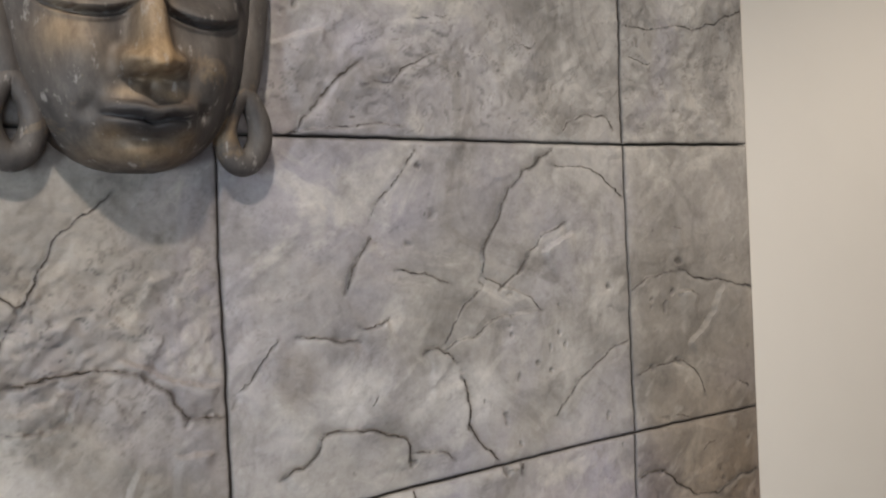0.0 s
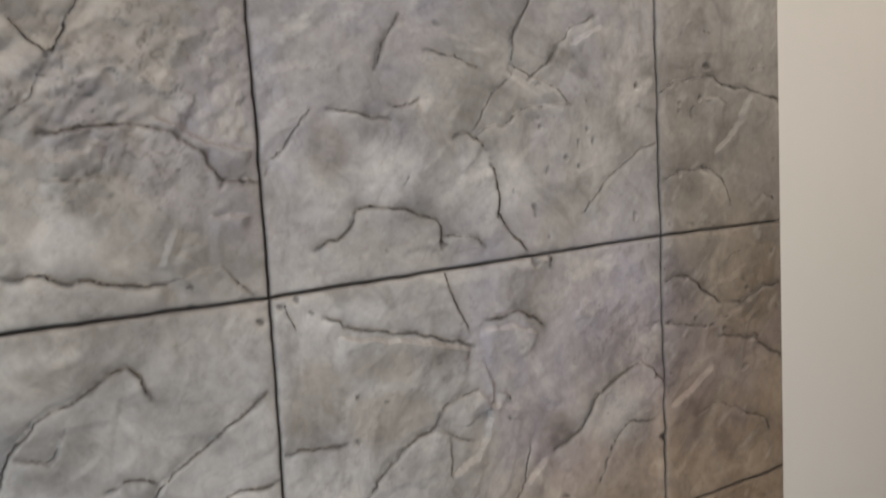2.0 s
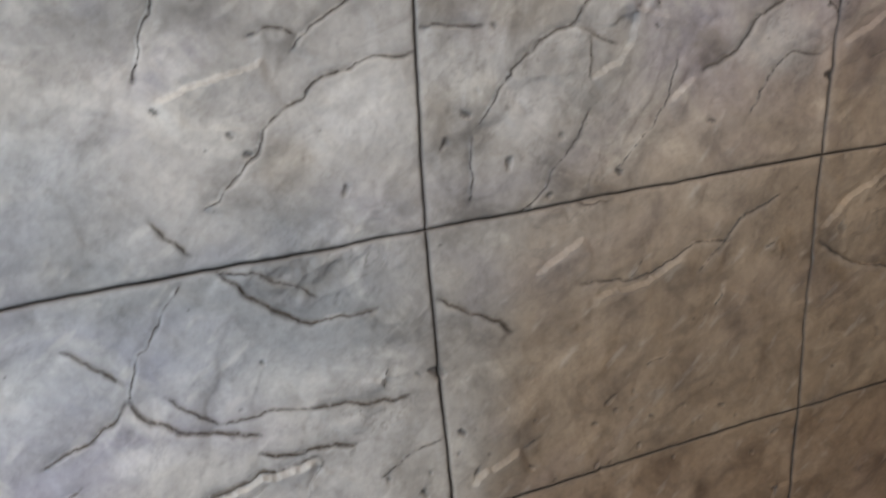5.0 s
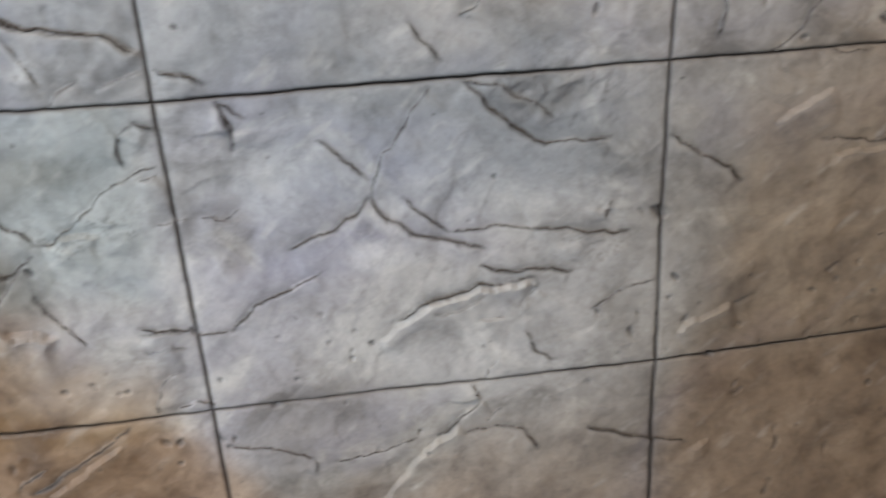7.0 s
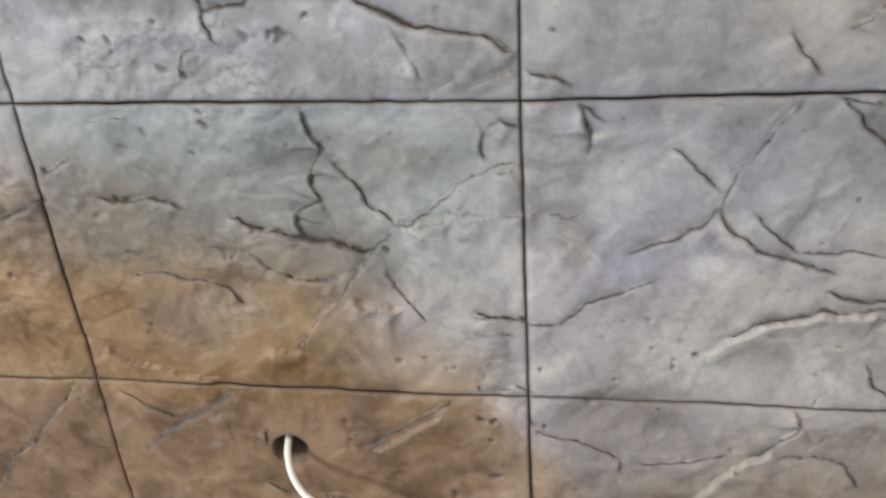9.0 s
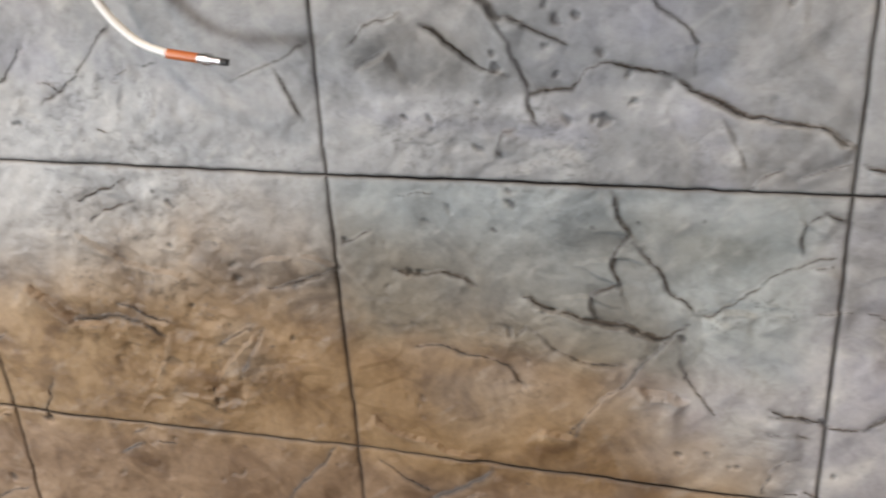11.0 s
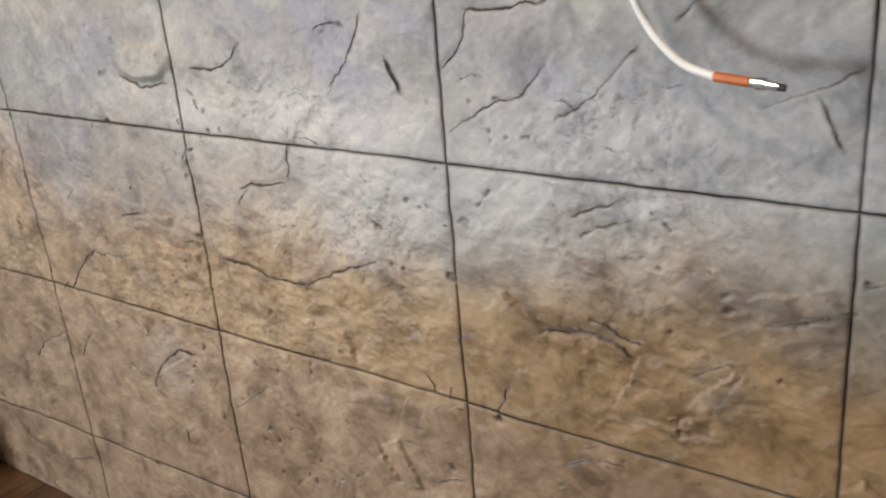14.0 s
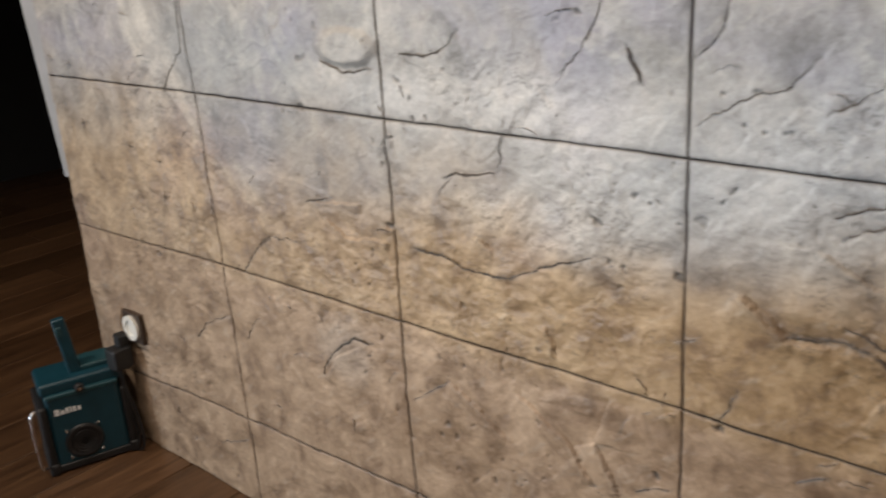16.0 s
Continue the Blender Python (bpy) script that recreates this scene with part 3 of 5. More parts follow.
ledge((-1.422, 0.787), (-1.378, 0.76), (-1.355, 0.738), (-1.302, 0.742))
ledge((-1.415, 0.787), (-1.38, 0.751), (-1.341, 0.739))
ledge((-1.334, 0.855), (-1.29, 0.836), (-1.246, 0.818), (-1.187, 0.81))
ledge((-1.228, 0.736), (-1.244, 0.687), (-1.266, 0.651))
ledge((-1.175, 0.672), (-1.149, 0.703), (-1.115, 0.742))
ledge((-1.11, 0.826), (-1.091, 0.838), (-1.056, 0.844))
ledge((-1.051, 0.845), (-1.026, 0.842), (-1.006, 0.835))
ledge((-0.985, 0.644), (-0.955, 0.625), (-0.922, 0.618), (-0.889, 0.607), (-0.846, 0.603))
ledge((-0.964, 1.049), (-0.947, 1.054), (-0.929, 1.066))
ledge((-0.85, 1.119), (-0.82, 1.096), (-0.794, 1.091))
ledge((-0.785, 0.65), (-0.765, 0.646), (-0.739, 0.643))
ledge((-0.689, 0.723), (-0.665, 0.709), (-0.625, 0.704))
ledge((-0.682, 0.718), (-0.657, 0.713), (-0.626, 0.704))
ledge((-0.674, 0.509), (-0.645, 0.53), (-0.589, 0.567))
ledge((-0.624, 0.802), (-0.594, 0.812), (-0.567, 0.811))
ledge((-0.308, 0.652), (-0.283, 0.672), (-0.246, 0.698), (-0.186, 0.709), (-0.137, 0.713))
ledge((-0.244, 1.1), (-0.208, 1.113), (-0.171, 1.119), (-0.142, 1.13))
ledge((-0.217, 0.534), (-0.256, 0.5), (-0.283, 0.469), (-0.317, 0.424))
ledge((-0.187, 1.426), (-0.154, 1.433), (-0.132, 1.441))
ledge((-0.104, 1.331), (-0.088, 1.349), (-0.081, 1.368))
ledge((-0.099, 1.462), (-0.076, 1.454), (-0.057, 1.442), (-0.032, 1.435), (-0.006, 1.431))
ledge((-0.056, 1.373), (-0.03, 1.374), (-0.014, 1.375))
ledge((0.036, 0.624), (0.071, 0.643), (0.108, 0.655))
ledge((0.05, 1.747), (0.08, 1.761), (0.117, 1.774))
ledge((0.062, 1.248), (0.109, 1.24), (0.159, 1.228), (0.226, 1.211))
ledge((0.069, 0.449), (0.102, 0.459))
ledge((0.127, 0.868), (0.165, 0.895), (0.189, 0.908))
ledge((0.198, 0.829), (0.27, 0.833), (0.33, 0.864))
ledge((0.226, 1.165), (0.246, 1.142), (0.241, 1.115), (0.224, 1.093), (0.191, 1.078))
ledge((0.238, 1.23), (0.27, 1.231), (0.323, 1.214))
ledge((0.242, 1.197), (0.248, 1.169), (0.25, 1.139))
ledge((0.29, 1.042), (0.332, 1.069))
ledge((0.438, 1.562), (0.41, 1.554), (0.383, 1.541))
ledge((0.534, 0.85), (0.571, 0.887), (0.614, 0.908), (0.67, 0.935))
ledge((0.535, 1.084), (0.581, 1.102), (0.622, 1.128))
ledge((0.711, 1.488), (0.672, 1.436), (0.635, 1.409))
chip(-2.771, 0.574, 0.019, 0.01)
chip(-2.212, 0.953, 0.012, 0.007)
chip(-2.018, 0.773, 0.014, 0.01)
chip(-1.647, 1.115, 0.009, 0.006)
chip(-1.62, 0.843, 0.009, 0.007)
chip(-1.522, 0.48, 0.008, 0.008)
chip(-1.494, 0.785, 0.009, 0.008)
chip(-1.439, 0.586, 0.009, 0.009)
chip(-1.434, 0.588, 0.008, 0.008)
chip(-1.197, 0.896, 0.006, 0.006)
chip(-1.149, 0.854, 0.003, 0.003)
chip(-0.994, 0.868, 0.005, 0.006)
chip(-0.918, 1.002, 0.003, 0.004)
chip(-0.916, 1.002, 0.004, 0.004)
chip(-0.814, 0.929, 0.004, 0.004)
chip(-0.813, 0.916, 0.005, 0.005)
chip(-0.638, 0.779, 0.004, 0.005)
chip(-0.497, 0.692, 0.005, 0.005)
chip(-0.497, 0.695, 0.004, 0.006)
chip(-0.47, 1.004, 0.003, 0.003)
chip(-0.314, 0.654, 0.004, 0.005)
chip(-0.243, 1.093, 0.003, 0.004)
chip(-0.182, 1.064, 0.003, 0.004)
chip(-0.168, 1.046, 0.005, 0.005)
chip(-0.133, 1.472, 0.003, 0.003)
chip(-0.02, 1.295, 0.004, 0.004)
chip(-0.018, 0.785, 0.005, 0.006)
chip(-0.012, 1.274, 0.004, 0.003)
chip(-0.005, 1.393, 0.003, 0.003)
chip(0.005, 0.78, 0.01, 0.01)
chip(0.008, 1.285, 0.004, 0.004)
chip(0.025, 1.291, 0.004, 0.004)
chip(0.031, 0.699, 0.005, 0.006)
chip(0.04, 1.276, 0.004, 0.003)
chip(0.049, 1.057, 0.005, 0.005)
chip(0.081, 1.141, 0.005, 0.005)
chip(0.082, 1.186, 0.004, 0.004)
chip(0.084, 0.588, 0.008, 0.01)
chip(0.195, 1.328, 0.006, 0.005)
chip(0.217, 1.636, 0.004, 0.004)
chip(0.231, 0.973, 0.005, 0.005)
chip(0.271, 1.126, 0.006, 0.005)
chip(0.275, 1.738, 0.003, 0.003)
chip(0.354, 1.014, 0.008, 0.006)
chip(0.497, 1.493, 0.007, 0.005)
chip(0.52, 1.05, 0.01, 0.007)
chip(0.625, 1.521, 0.008, 0.005)
dark_stain(-1.908, 0.382, 0.163, 0.063)
dark_stain(-1.29, 0.656, 0.042, 0.03)
dark_stain(-1.252, 0.724, 0.073, 0.045)
dark_stain(-0.899, 1.06, 0.07, 0.033)
dark_stain(-0.875, 0.674, 0.068, 0.038)
dark_stain(-0.683, 0.872, 0.064, 0.047)
dark_stain(-0.654, 0.661, 0.053, 0.043)
dark_stain(-0.638, 0.877, 0.064, 0.016)
dark_stain(-0.445, 0.788, 0.02, 0.045)
dark_stain(-0.189, 1.253, 0.06, 0.018)
dark_stain(-0.184, 1.284, 0.062, 0.016)
dark_stain(-0.137, 1.03, 0.029, 0.031)
dark_stain(-0.13, 0.924, 0.049, 0.025)
dark_stain(-0.105, 1.37, 0.026, 0.029)
dark_stain(-0.033, 0.661, 0.045, 0.037)
dark_stain(0.018, 1.061, 0.023, 0.034)
dark_stain(0.041, 1.184, 0.033, 0.039)
dark_stain(0.069, 1.426, 0.021, 0.029)
dark_stain(0.114, 1.161, 0.052, 0.028)
dark_stain(0.145, 1.211, 0.063, 0.021)
pale_stain(-2.153, 0.499, 0.084, 0.065)
pale_stain(-1.696, 0.815, 0.083, 0.045)
pale_stain(-1.257, 0.846, 0.09, 0.026)
pale_stain(-1.132, 0.717, 0.037, 0.04)
pale_stain(-0.872, 1.014, 0.105, 0.014)
pale_stain(-0.865, 0.667, 0.054, 0.047)
pale_stain(-0.681, 1.019, 0.032, 0.021)
pale_stain(-0.641, 0.916, 0.073, 0.012)
pale_stain(-0.395, 0.846, 0.044, 0.042)
pale_stain(-0.295, 0.76, 0.036, 0.02)
pale_stain(-0.226, 0.831, 0.063, 0.044)
pale_stain(-0.171, 1.361, 0.028, 0.021)
pale_stain(-0.07, 1.076, 0.043, 0.031)
pale_stain(0.065, 1.269, 0.05, 0.014)
pale_stain(0.117, 1.055, 0.04, 0.036)
pale_stain(0.13, 1.402, 0.04, 0.034)
pale_stain(0.257, 1.384, 0.071, 0.036)
pale_stain(0.436, 1.094, 0.055, 0.042)
hewn_patch(-2.665, 0.785, 0.177, 0.094)
hewn_patch(-2.135, 0.75, 0.093, 0.045)
hewn_patch(-2.044, 0.899, 0.09, 0.04)
hewn_patch(-1.859, 0.804, 0.156, 0.04)
hewn_patch(-1.831, 1.004, 0.11, 0.044)
hewn_patch(-1.719, 0.692, 0.143, 0.061)
hewn_patch(-1.635, 0.807, 0.06, 0.052)
hewn_patch(-1.587, 0.677, 0.059, 0.056)
hewn_patch(-1.285, 1.021, 0.044, 0.019)
hewn_patch(-1.273, 0.768, 0.054, 0.023)
hewn_patch(-1.149, 0.699, 0.045, 0.04)
hewn_patch(-0.859, 0.769, 0.076, 0.021)
hewn_patch(-0.807, 0.699, 0.033, 0.019)
hewn_patch(-0.792, 0.991, 0.046, 0.022)
hewn_patch(-0.616, 0.805, 0.047, 0.016)
hewn_patch(-0.611, 0.982, 0.022, 0.026)
hewn_patch(-0.567, 0.811, 0.028, 0.016)
hewn_patch(-0.444, 0.794, 0.023, 0.038)
hewn_patch(-0.141, 0.925, 0.06, 0.028)
hewn_patch(-0.086, 0.747, 0.043, 0.02)
knob(-2.087, 1.059, 0.069, 0.03)
hewn_patch(-0.16, 1.46, 0.14, 0.08)
hewn_patch(-0.06, 1.5, 0.07, 0.07)
hewn_patch(0.2, 1.72, 0.2, 0.05)

# finer lines and small chips strewn between the carved ones
chance = random.Random(5)
for _ in range(170):
    px, pz, way = chance.uniform(LEFT, RIGHT), chance.uniform(0.03, 1.8), chance.choice((0.7, 0.7, 2.4, 0.1, 3.6)) + chance.uniform(-0.5, 0.5)
    walked = [(px, pz)]
    for _ in range(chance.randint(2, 4)):
        way += chance.uniform(-0.8, 0.8)
        px, pz = px + 0.012 * math.cos(way), pz + 0.010 * math.sin(way)
        walked.append((px, pz))
    crack(*walked, wide=chance.uniform(0.0012, 0.0018), deep=chance.uniform(0.15, 0.5), lip=chance.uniform(0.5, 4))
for _ in range(300):
    size = chance.uniform(0.0008, 0.0022)
    chip(chance.uniform(LEFT, RIGHT), chance.uniform(0.03, 1.8), size * chance.uniform(1, 1.8), size)

HOLE = (-0.777, 0.503, 0.0215)      # the cable hole: x, z, radius
HOLE_2 = (-1.262, 1.262, 0.018)
LEVELS = [0.0, 0.25, 0.595, 0.943, 1.300, 1.668, 2.035, 2.40, CEILING]
COLUMNS = [LEFT, -2.530, -2.008, -1.490, -1.005, -0.497, 0.003, 0.528, RIGHT]
# the joints were cut by hand: how far each one strays along its way
SAG_X = [-3.15, -2.5, -2.0, -1.0, -0.5, 0.0, 0.53, 0.78]
SAG = {1: [-0.052, -0.020, 0, 0, 0, 0, 0, 0], 2: [-0.009, 0.002, 0.003, 0.003, -0.003, -0.007, -0.001, 0.001],
       3: [0.019, 0.014, 0.006, -0.004, -0.006, 0.002, 0.008, 0.006], 4: [0, 0, 0, -0.004, -0.008, -0.005, 0.008, 0.009],
       5: [0, 0, 0, 0, -0.013, -0.008, 0.004, 0.014]}
LEAN_Z = [0.25, 0.94, 1.67]
LEAN = {1: [0.013, -0.003, -0.03], 2: [0.006, -0.001, -0.012], 3: [0.007, -0.001, -0.01], 4: [0.008, -0.002, -0.009],
        5: [0.014, -0.002, -0.013], 6: [0.031, -0.003, -0.005], 7: [0.012, -0.002, 0.002]}


def crossing(i, k):
    """Where column line i meets level k."""
    x, z = COLUMNS[i], LEVELS[k]
    if k in SAG:
        z += float(np.interp(x, SAG_X, SAG[k]))
    if i in LEAN:
        x += float(np.interp(z, LEAN_Z, LEAN[i]))
    return x, z


def stray(x, z):
    return 0.0046 * fbm(52 * x, 52 * z, 3, 91), 0.0046 * fbm(52 * x, 52 * z, 3, 97)


def relief(x, z, carved=True):
    """Height out of the wall and the masks for stains and painted light at each point."""
    wx, wz = x + 0.03 * fbm(7 * x, 7 * z, 3, 3), z + 0.03 * fbm(7 * x, 7 * z, 3, 8)
    h = 0.004 * fbm(2.5 * x, 2.5 * z, 3, 20)
    # broad trowel strokes, slanting
    h = h + 0.0026 * fbm(6 * (0.77 * wx + 0.64 * wz), 15 * (0.77 * wz - 0.64 * wx), 3, 23)
    # split faces: flat shelves with sharp, uneven edges
    shelf = 4.2 * (fbm(3.1 * (wx + 0.35 * wz), 3.1 * (wz - 0.2 * wx), 4, 31) + 1)
    whole = np.floor(shelf)
    edge = step(0.0, 0.10, shelf - whole)
    h = h + 0.0008 * (whole + edge) - 0.0034
    hewn = 0.0
    for rx, rz, a, b in HEWN:
        hewn = hewn + np.exp(-((x - rx) / a) ** 2 - ((z - rz) / b) ** 2)
    rough = step(0.10, 0.60, fbm(3.4 * x, 3.4 * z, 3, 47) * 0.9 + 0.70 * np.minimum(hewn, 1))
    rough = 0.26 + 0.50 * rough
    flaked = np.exp(-((x + 0.15) / 0.16) ** 2 - ((z - 1.49) / 0.085) ** 2) + 0.6 * np.exp(-((x + 0.10) / 0.08) ** 2 - ((z - 0.93) / 0.03) ** 2)
    rough = rough + 0.8 * np.minimum(flaked, 1)
    turned_x, turned_z = 0.77 * x + 0.64 * z, 0.77 * z - 0.64 * x
    strokes = fbm(26 * turned_x, 75 * turned_z, 4, 53)
    pits = fbm(48 * wx, 60 * wz, 4, 59)
    chip = 3.5 * (fbm(34 * wx, 42 * wz, 3, 57) + 1)
    flake = np.floor(chip) + step(0.0, 0.25, chip - np.floor(chip))
    h = h + rough * (0.0011 * (flake - 3.5) + 0.0013 * np.abs(pits) + 0.0005 * strokes) + (0.0003 + 0.0030 * np.minimum(flaked, 1)) * strokes + 0.0005 * fbm(90 * x, 90 * z, 3, 61)
    wash = 0.60 * rough * (1 - step(0.0, 0.35, chip - np.floor(chip))) * step(-0.3, 0.4, pits) + 0.03 * (1 - step(0.0, 0.22, shelf - whole)) * step(-0.2, 0.4, fbm(5 * x, 5 * z, 3, 71))
    worn_or_lit = 0.22 * step(0.35, 0.75, strokes) + 0.10 * edge * (1 - step(0.12, 0.3, shelf - whole)) * step(0.0, 0.5, fbm(4 * x, 4 * z, 3, 75))
    # dents
    dent = step(0.66, 0.80, fbm(75 * wx, 62 * wz, 2, 83)) * step(-0.1, 0.4, fbm(5 * x, 5 * z, 2, 87))
    h, wash = h - 0.0028 * dent, np.maximum(wash, 0.55 * dent)
    sx, sz = stray(x, z)
    jx, jz = x + sx, z + sz
    low, high = (x.min() - 0.06, z.min() - 0.06), (x.max() + 0.06, z.max() + 0.06)
    weight = 0.72 + 0.90 * fbm(22 * x, 22 * z, 3, 101)
    lip_light = step(-0.2, 0.5, fbm(9 * x, 9 * z, 2, 107))
    for line, wide, deep, lip in CRACKS if carved else ():
        if (line.max(0) < low).any() or (line.min(0) > high).any():
            continue
        near = np.full(x.shape, 9.0)
        side = np.zeros(x.shape)
        along, done = np.zeros(x.shape), 0.0
        for (ax, az), (bx, bz) in zip(line, line[1:]):
            dx, dz = bx - ax, bz - az
            t = np.clip(((jx - ax) * dx + (jz - az) * dz) / (dx * dx + dz * dz), 0, 1)
            ox, oz = jx - ax - t * dx, jz - az - t * dz
            d = np.hypot(ox, oz)
            below = (dx * oz - dz * ox) * (1 if dx >= 0 else -1) < 0
            size = math.hypot(dx, dz)
            side, along = np.where(d < near, below, side), np.where(d < near, done + t * size, along)
            near, done = np.minimum(near, d), done + size
        fade = step(0, 0.012, along) * step(0, 0.012, done - along)
        groove = np.exp(-(near / (wide * np.clip(0.55 + 0.7 * weight, 0.6, 1.7))) ** 2)
        up = deep * lip * fade
        h = h + up * (0.0030 * side * np.exp(-near / 0.030) - 0.0013 * (1 - side) * np.exp(-near / 0.009)) - 0.0007 * deep * groove
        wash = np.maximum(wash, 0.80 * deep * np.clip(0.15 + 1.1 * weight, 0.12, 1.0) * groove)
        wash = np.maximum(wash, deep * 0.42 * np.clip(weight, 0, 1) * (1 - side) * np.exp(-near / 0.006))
        # highlight on the proud lip below the crack, painted in as a light stripe
        worn_or_lit = np.maximum(worn_or_lit, min(1.0, deep * lip) * 0.17 * fade * side * np.exp(-((near - 0.0045) / 0.003) ** 2) * (0.35 + 0.65 * lip_light))
    ragged = 1.1 * fbm(110 * x, 110 * z, 3, 151)
    for cx, cz, a, b in CHIPS if carved else ():
        if cx < low[0] or cx > high[0] or cz < low[1] or cz > high[1]:
            continue
        d = np.hypot((x - cx + 0.5 * (z - cz)) / a, (z - cz) / b) + ragged
        hole = step(1.2, 0.7, d)
        h, wash = h - min(0.004, 0.6 * b) * hole, np.maximum(wash, 0.7 * hole)
    for kx, kz, a, b in KNOBS:
        h = h + 0.007 * step(1.15, 0.7, np.hypot((jx - kx) / a, (jz - kz) / b))
    h = h * step(0.0, 0.05, RIGHT - x)
    # stains laid on by hand, with light and shade painted in among them
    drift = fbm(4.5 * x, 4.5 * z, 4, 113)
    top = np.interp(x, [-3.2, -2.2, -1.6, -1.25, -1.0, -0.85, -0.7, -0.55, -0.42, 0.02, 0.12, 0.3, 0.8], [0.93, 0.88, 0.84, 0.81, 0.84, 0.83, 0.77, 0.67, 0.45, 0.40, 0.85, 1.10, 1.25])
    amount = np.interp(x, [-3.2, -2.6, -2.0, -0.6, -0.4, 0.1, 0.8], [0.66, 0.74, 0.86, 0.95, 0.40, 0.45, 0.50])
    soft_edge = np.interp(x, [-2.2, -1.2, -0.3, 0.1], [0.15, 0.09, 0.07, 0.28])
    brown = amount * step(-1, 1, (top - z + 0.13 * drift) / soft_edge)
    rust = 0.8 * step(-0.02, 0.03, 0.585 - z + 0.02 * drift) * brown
    # dim stretches between the lamps' pools, painted in as a darker colour
    umber_and_shade = np.maximum(step(-1.75, -1.15, x) * step(-0.42, -0.62, x) * brown, 1.0 * step(-0.12, 0.14, x + 0.08 * drift) * step(1.15, 0.75, z + 0.08 * drift))
    umber_and_shade = np.maximum(umber_and_shade, 0.85 * step(0.50, 0.56, x + 0.02 * drift) * step(1.9, 1.2, z))
    umber_and_shade = np.maximum(umber_and_shade, 0.55 * step(0.012, -0.008, x) * step(1.22, 1.36, z + 0.06 * drift) * step(1.72, 1.62, z))
    umber_and_shade = np.maximum(umber_and_shade, 0.6 * step(-0.52, -0.40, x) * step(0.66, 0.50, z + 0.12 * drift))
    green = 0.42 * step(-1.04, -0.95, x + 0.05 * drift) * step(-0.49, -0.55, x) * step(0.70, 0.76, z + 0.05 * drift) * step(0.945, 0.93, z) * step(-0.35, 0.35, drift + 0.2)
    # the bluish shadow band under the shelf, painted in
    daylight_tint = 0.22 * step(1.01, 1.05, z + 0.01 * drift) * step(-2.0, -1.4, x) * step(-0.45, -0.75, x) * step(-0.6, 0.3, drift)
    # cool daylight sheen on the middle blocks, painted into the colour
    daylight_tint = np.maximum(daylight_tint, 0.35 * step(-0.25, 0.25, fbm(2.2 * x, 2.2 * z, 3, 127) - 0.15) * step(0.15, -0.05, x) * step(0.7, 0.85, z) * step(1.25, 1.05, z))
    # brighter bands where light pools on the wall, painted in as paler stone
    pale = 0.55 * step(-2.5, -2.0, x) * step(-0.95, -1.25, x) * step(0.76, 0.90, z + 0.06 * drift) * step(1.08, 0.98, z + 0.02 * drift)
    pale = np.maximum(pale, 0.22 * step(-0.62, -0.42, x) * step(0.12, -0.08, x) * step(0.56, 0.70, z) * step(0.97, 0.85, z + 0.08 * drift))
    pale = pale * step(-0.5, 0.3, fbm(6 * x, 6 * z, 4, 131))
    # more of the painted daylight sheen, lower down
    daylight_tint = np.maximum(daylight_tint, 0.40 * step(-0.55, -0.35, x) * step(0.06, -0.12, x) * step(0.76, 0.86, z + 0.05 * drift) * step(1.02, 0.92, z + 0.06 * drift))
    shade, light = np.zeros(x.shape), np.zeros(x.shape)
    blot = 0.35 * fbm(16 * x, 16 * z, 4, 141)
    for px, pz, a, b, much in STAINS:
        spread = step(1.35, 0.55, np.hypot((x - px) / a, (z - pz) / b) + blot)
        if much > 0:
            shade = np.maximum(shade, much * spread)
        else:
            light = np.maximum(light, -much * spread)
    umber_and_shade, pale = np.maximum(umber_and_shade, shade), np.maximum(pale, light * (1 - 0.75 * brown))
    # the dark inside each hole is painted in too, fading out around the rim
    for hx, hz, r in (HOLE, HOLE_2):
        d = np.hypot(x - hx, z - hz)
        inside = d < r + 0.0002
        h = np.where(inside, -0.05, h * step(r, r + 0.012, d) + 0.001)
        wash = np.where(inside, 1.0, np.maximum(wash, 0.5 * np.exp(-(d - r) / 0.003) * (d >= r)))
    return h, dict(wash=np.clip(wash, 0, 1), worn_or_lit=np.clip(worn_or_lit * (1 - 0.55 * brown), 0, 0.8), brown=brown, rust=rust, umber_and_shade=0.8 * umber_and_shade, green=green, daylight_tint=daylight_tint, pale=pale)


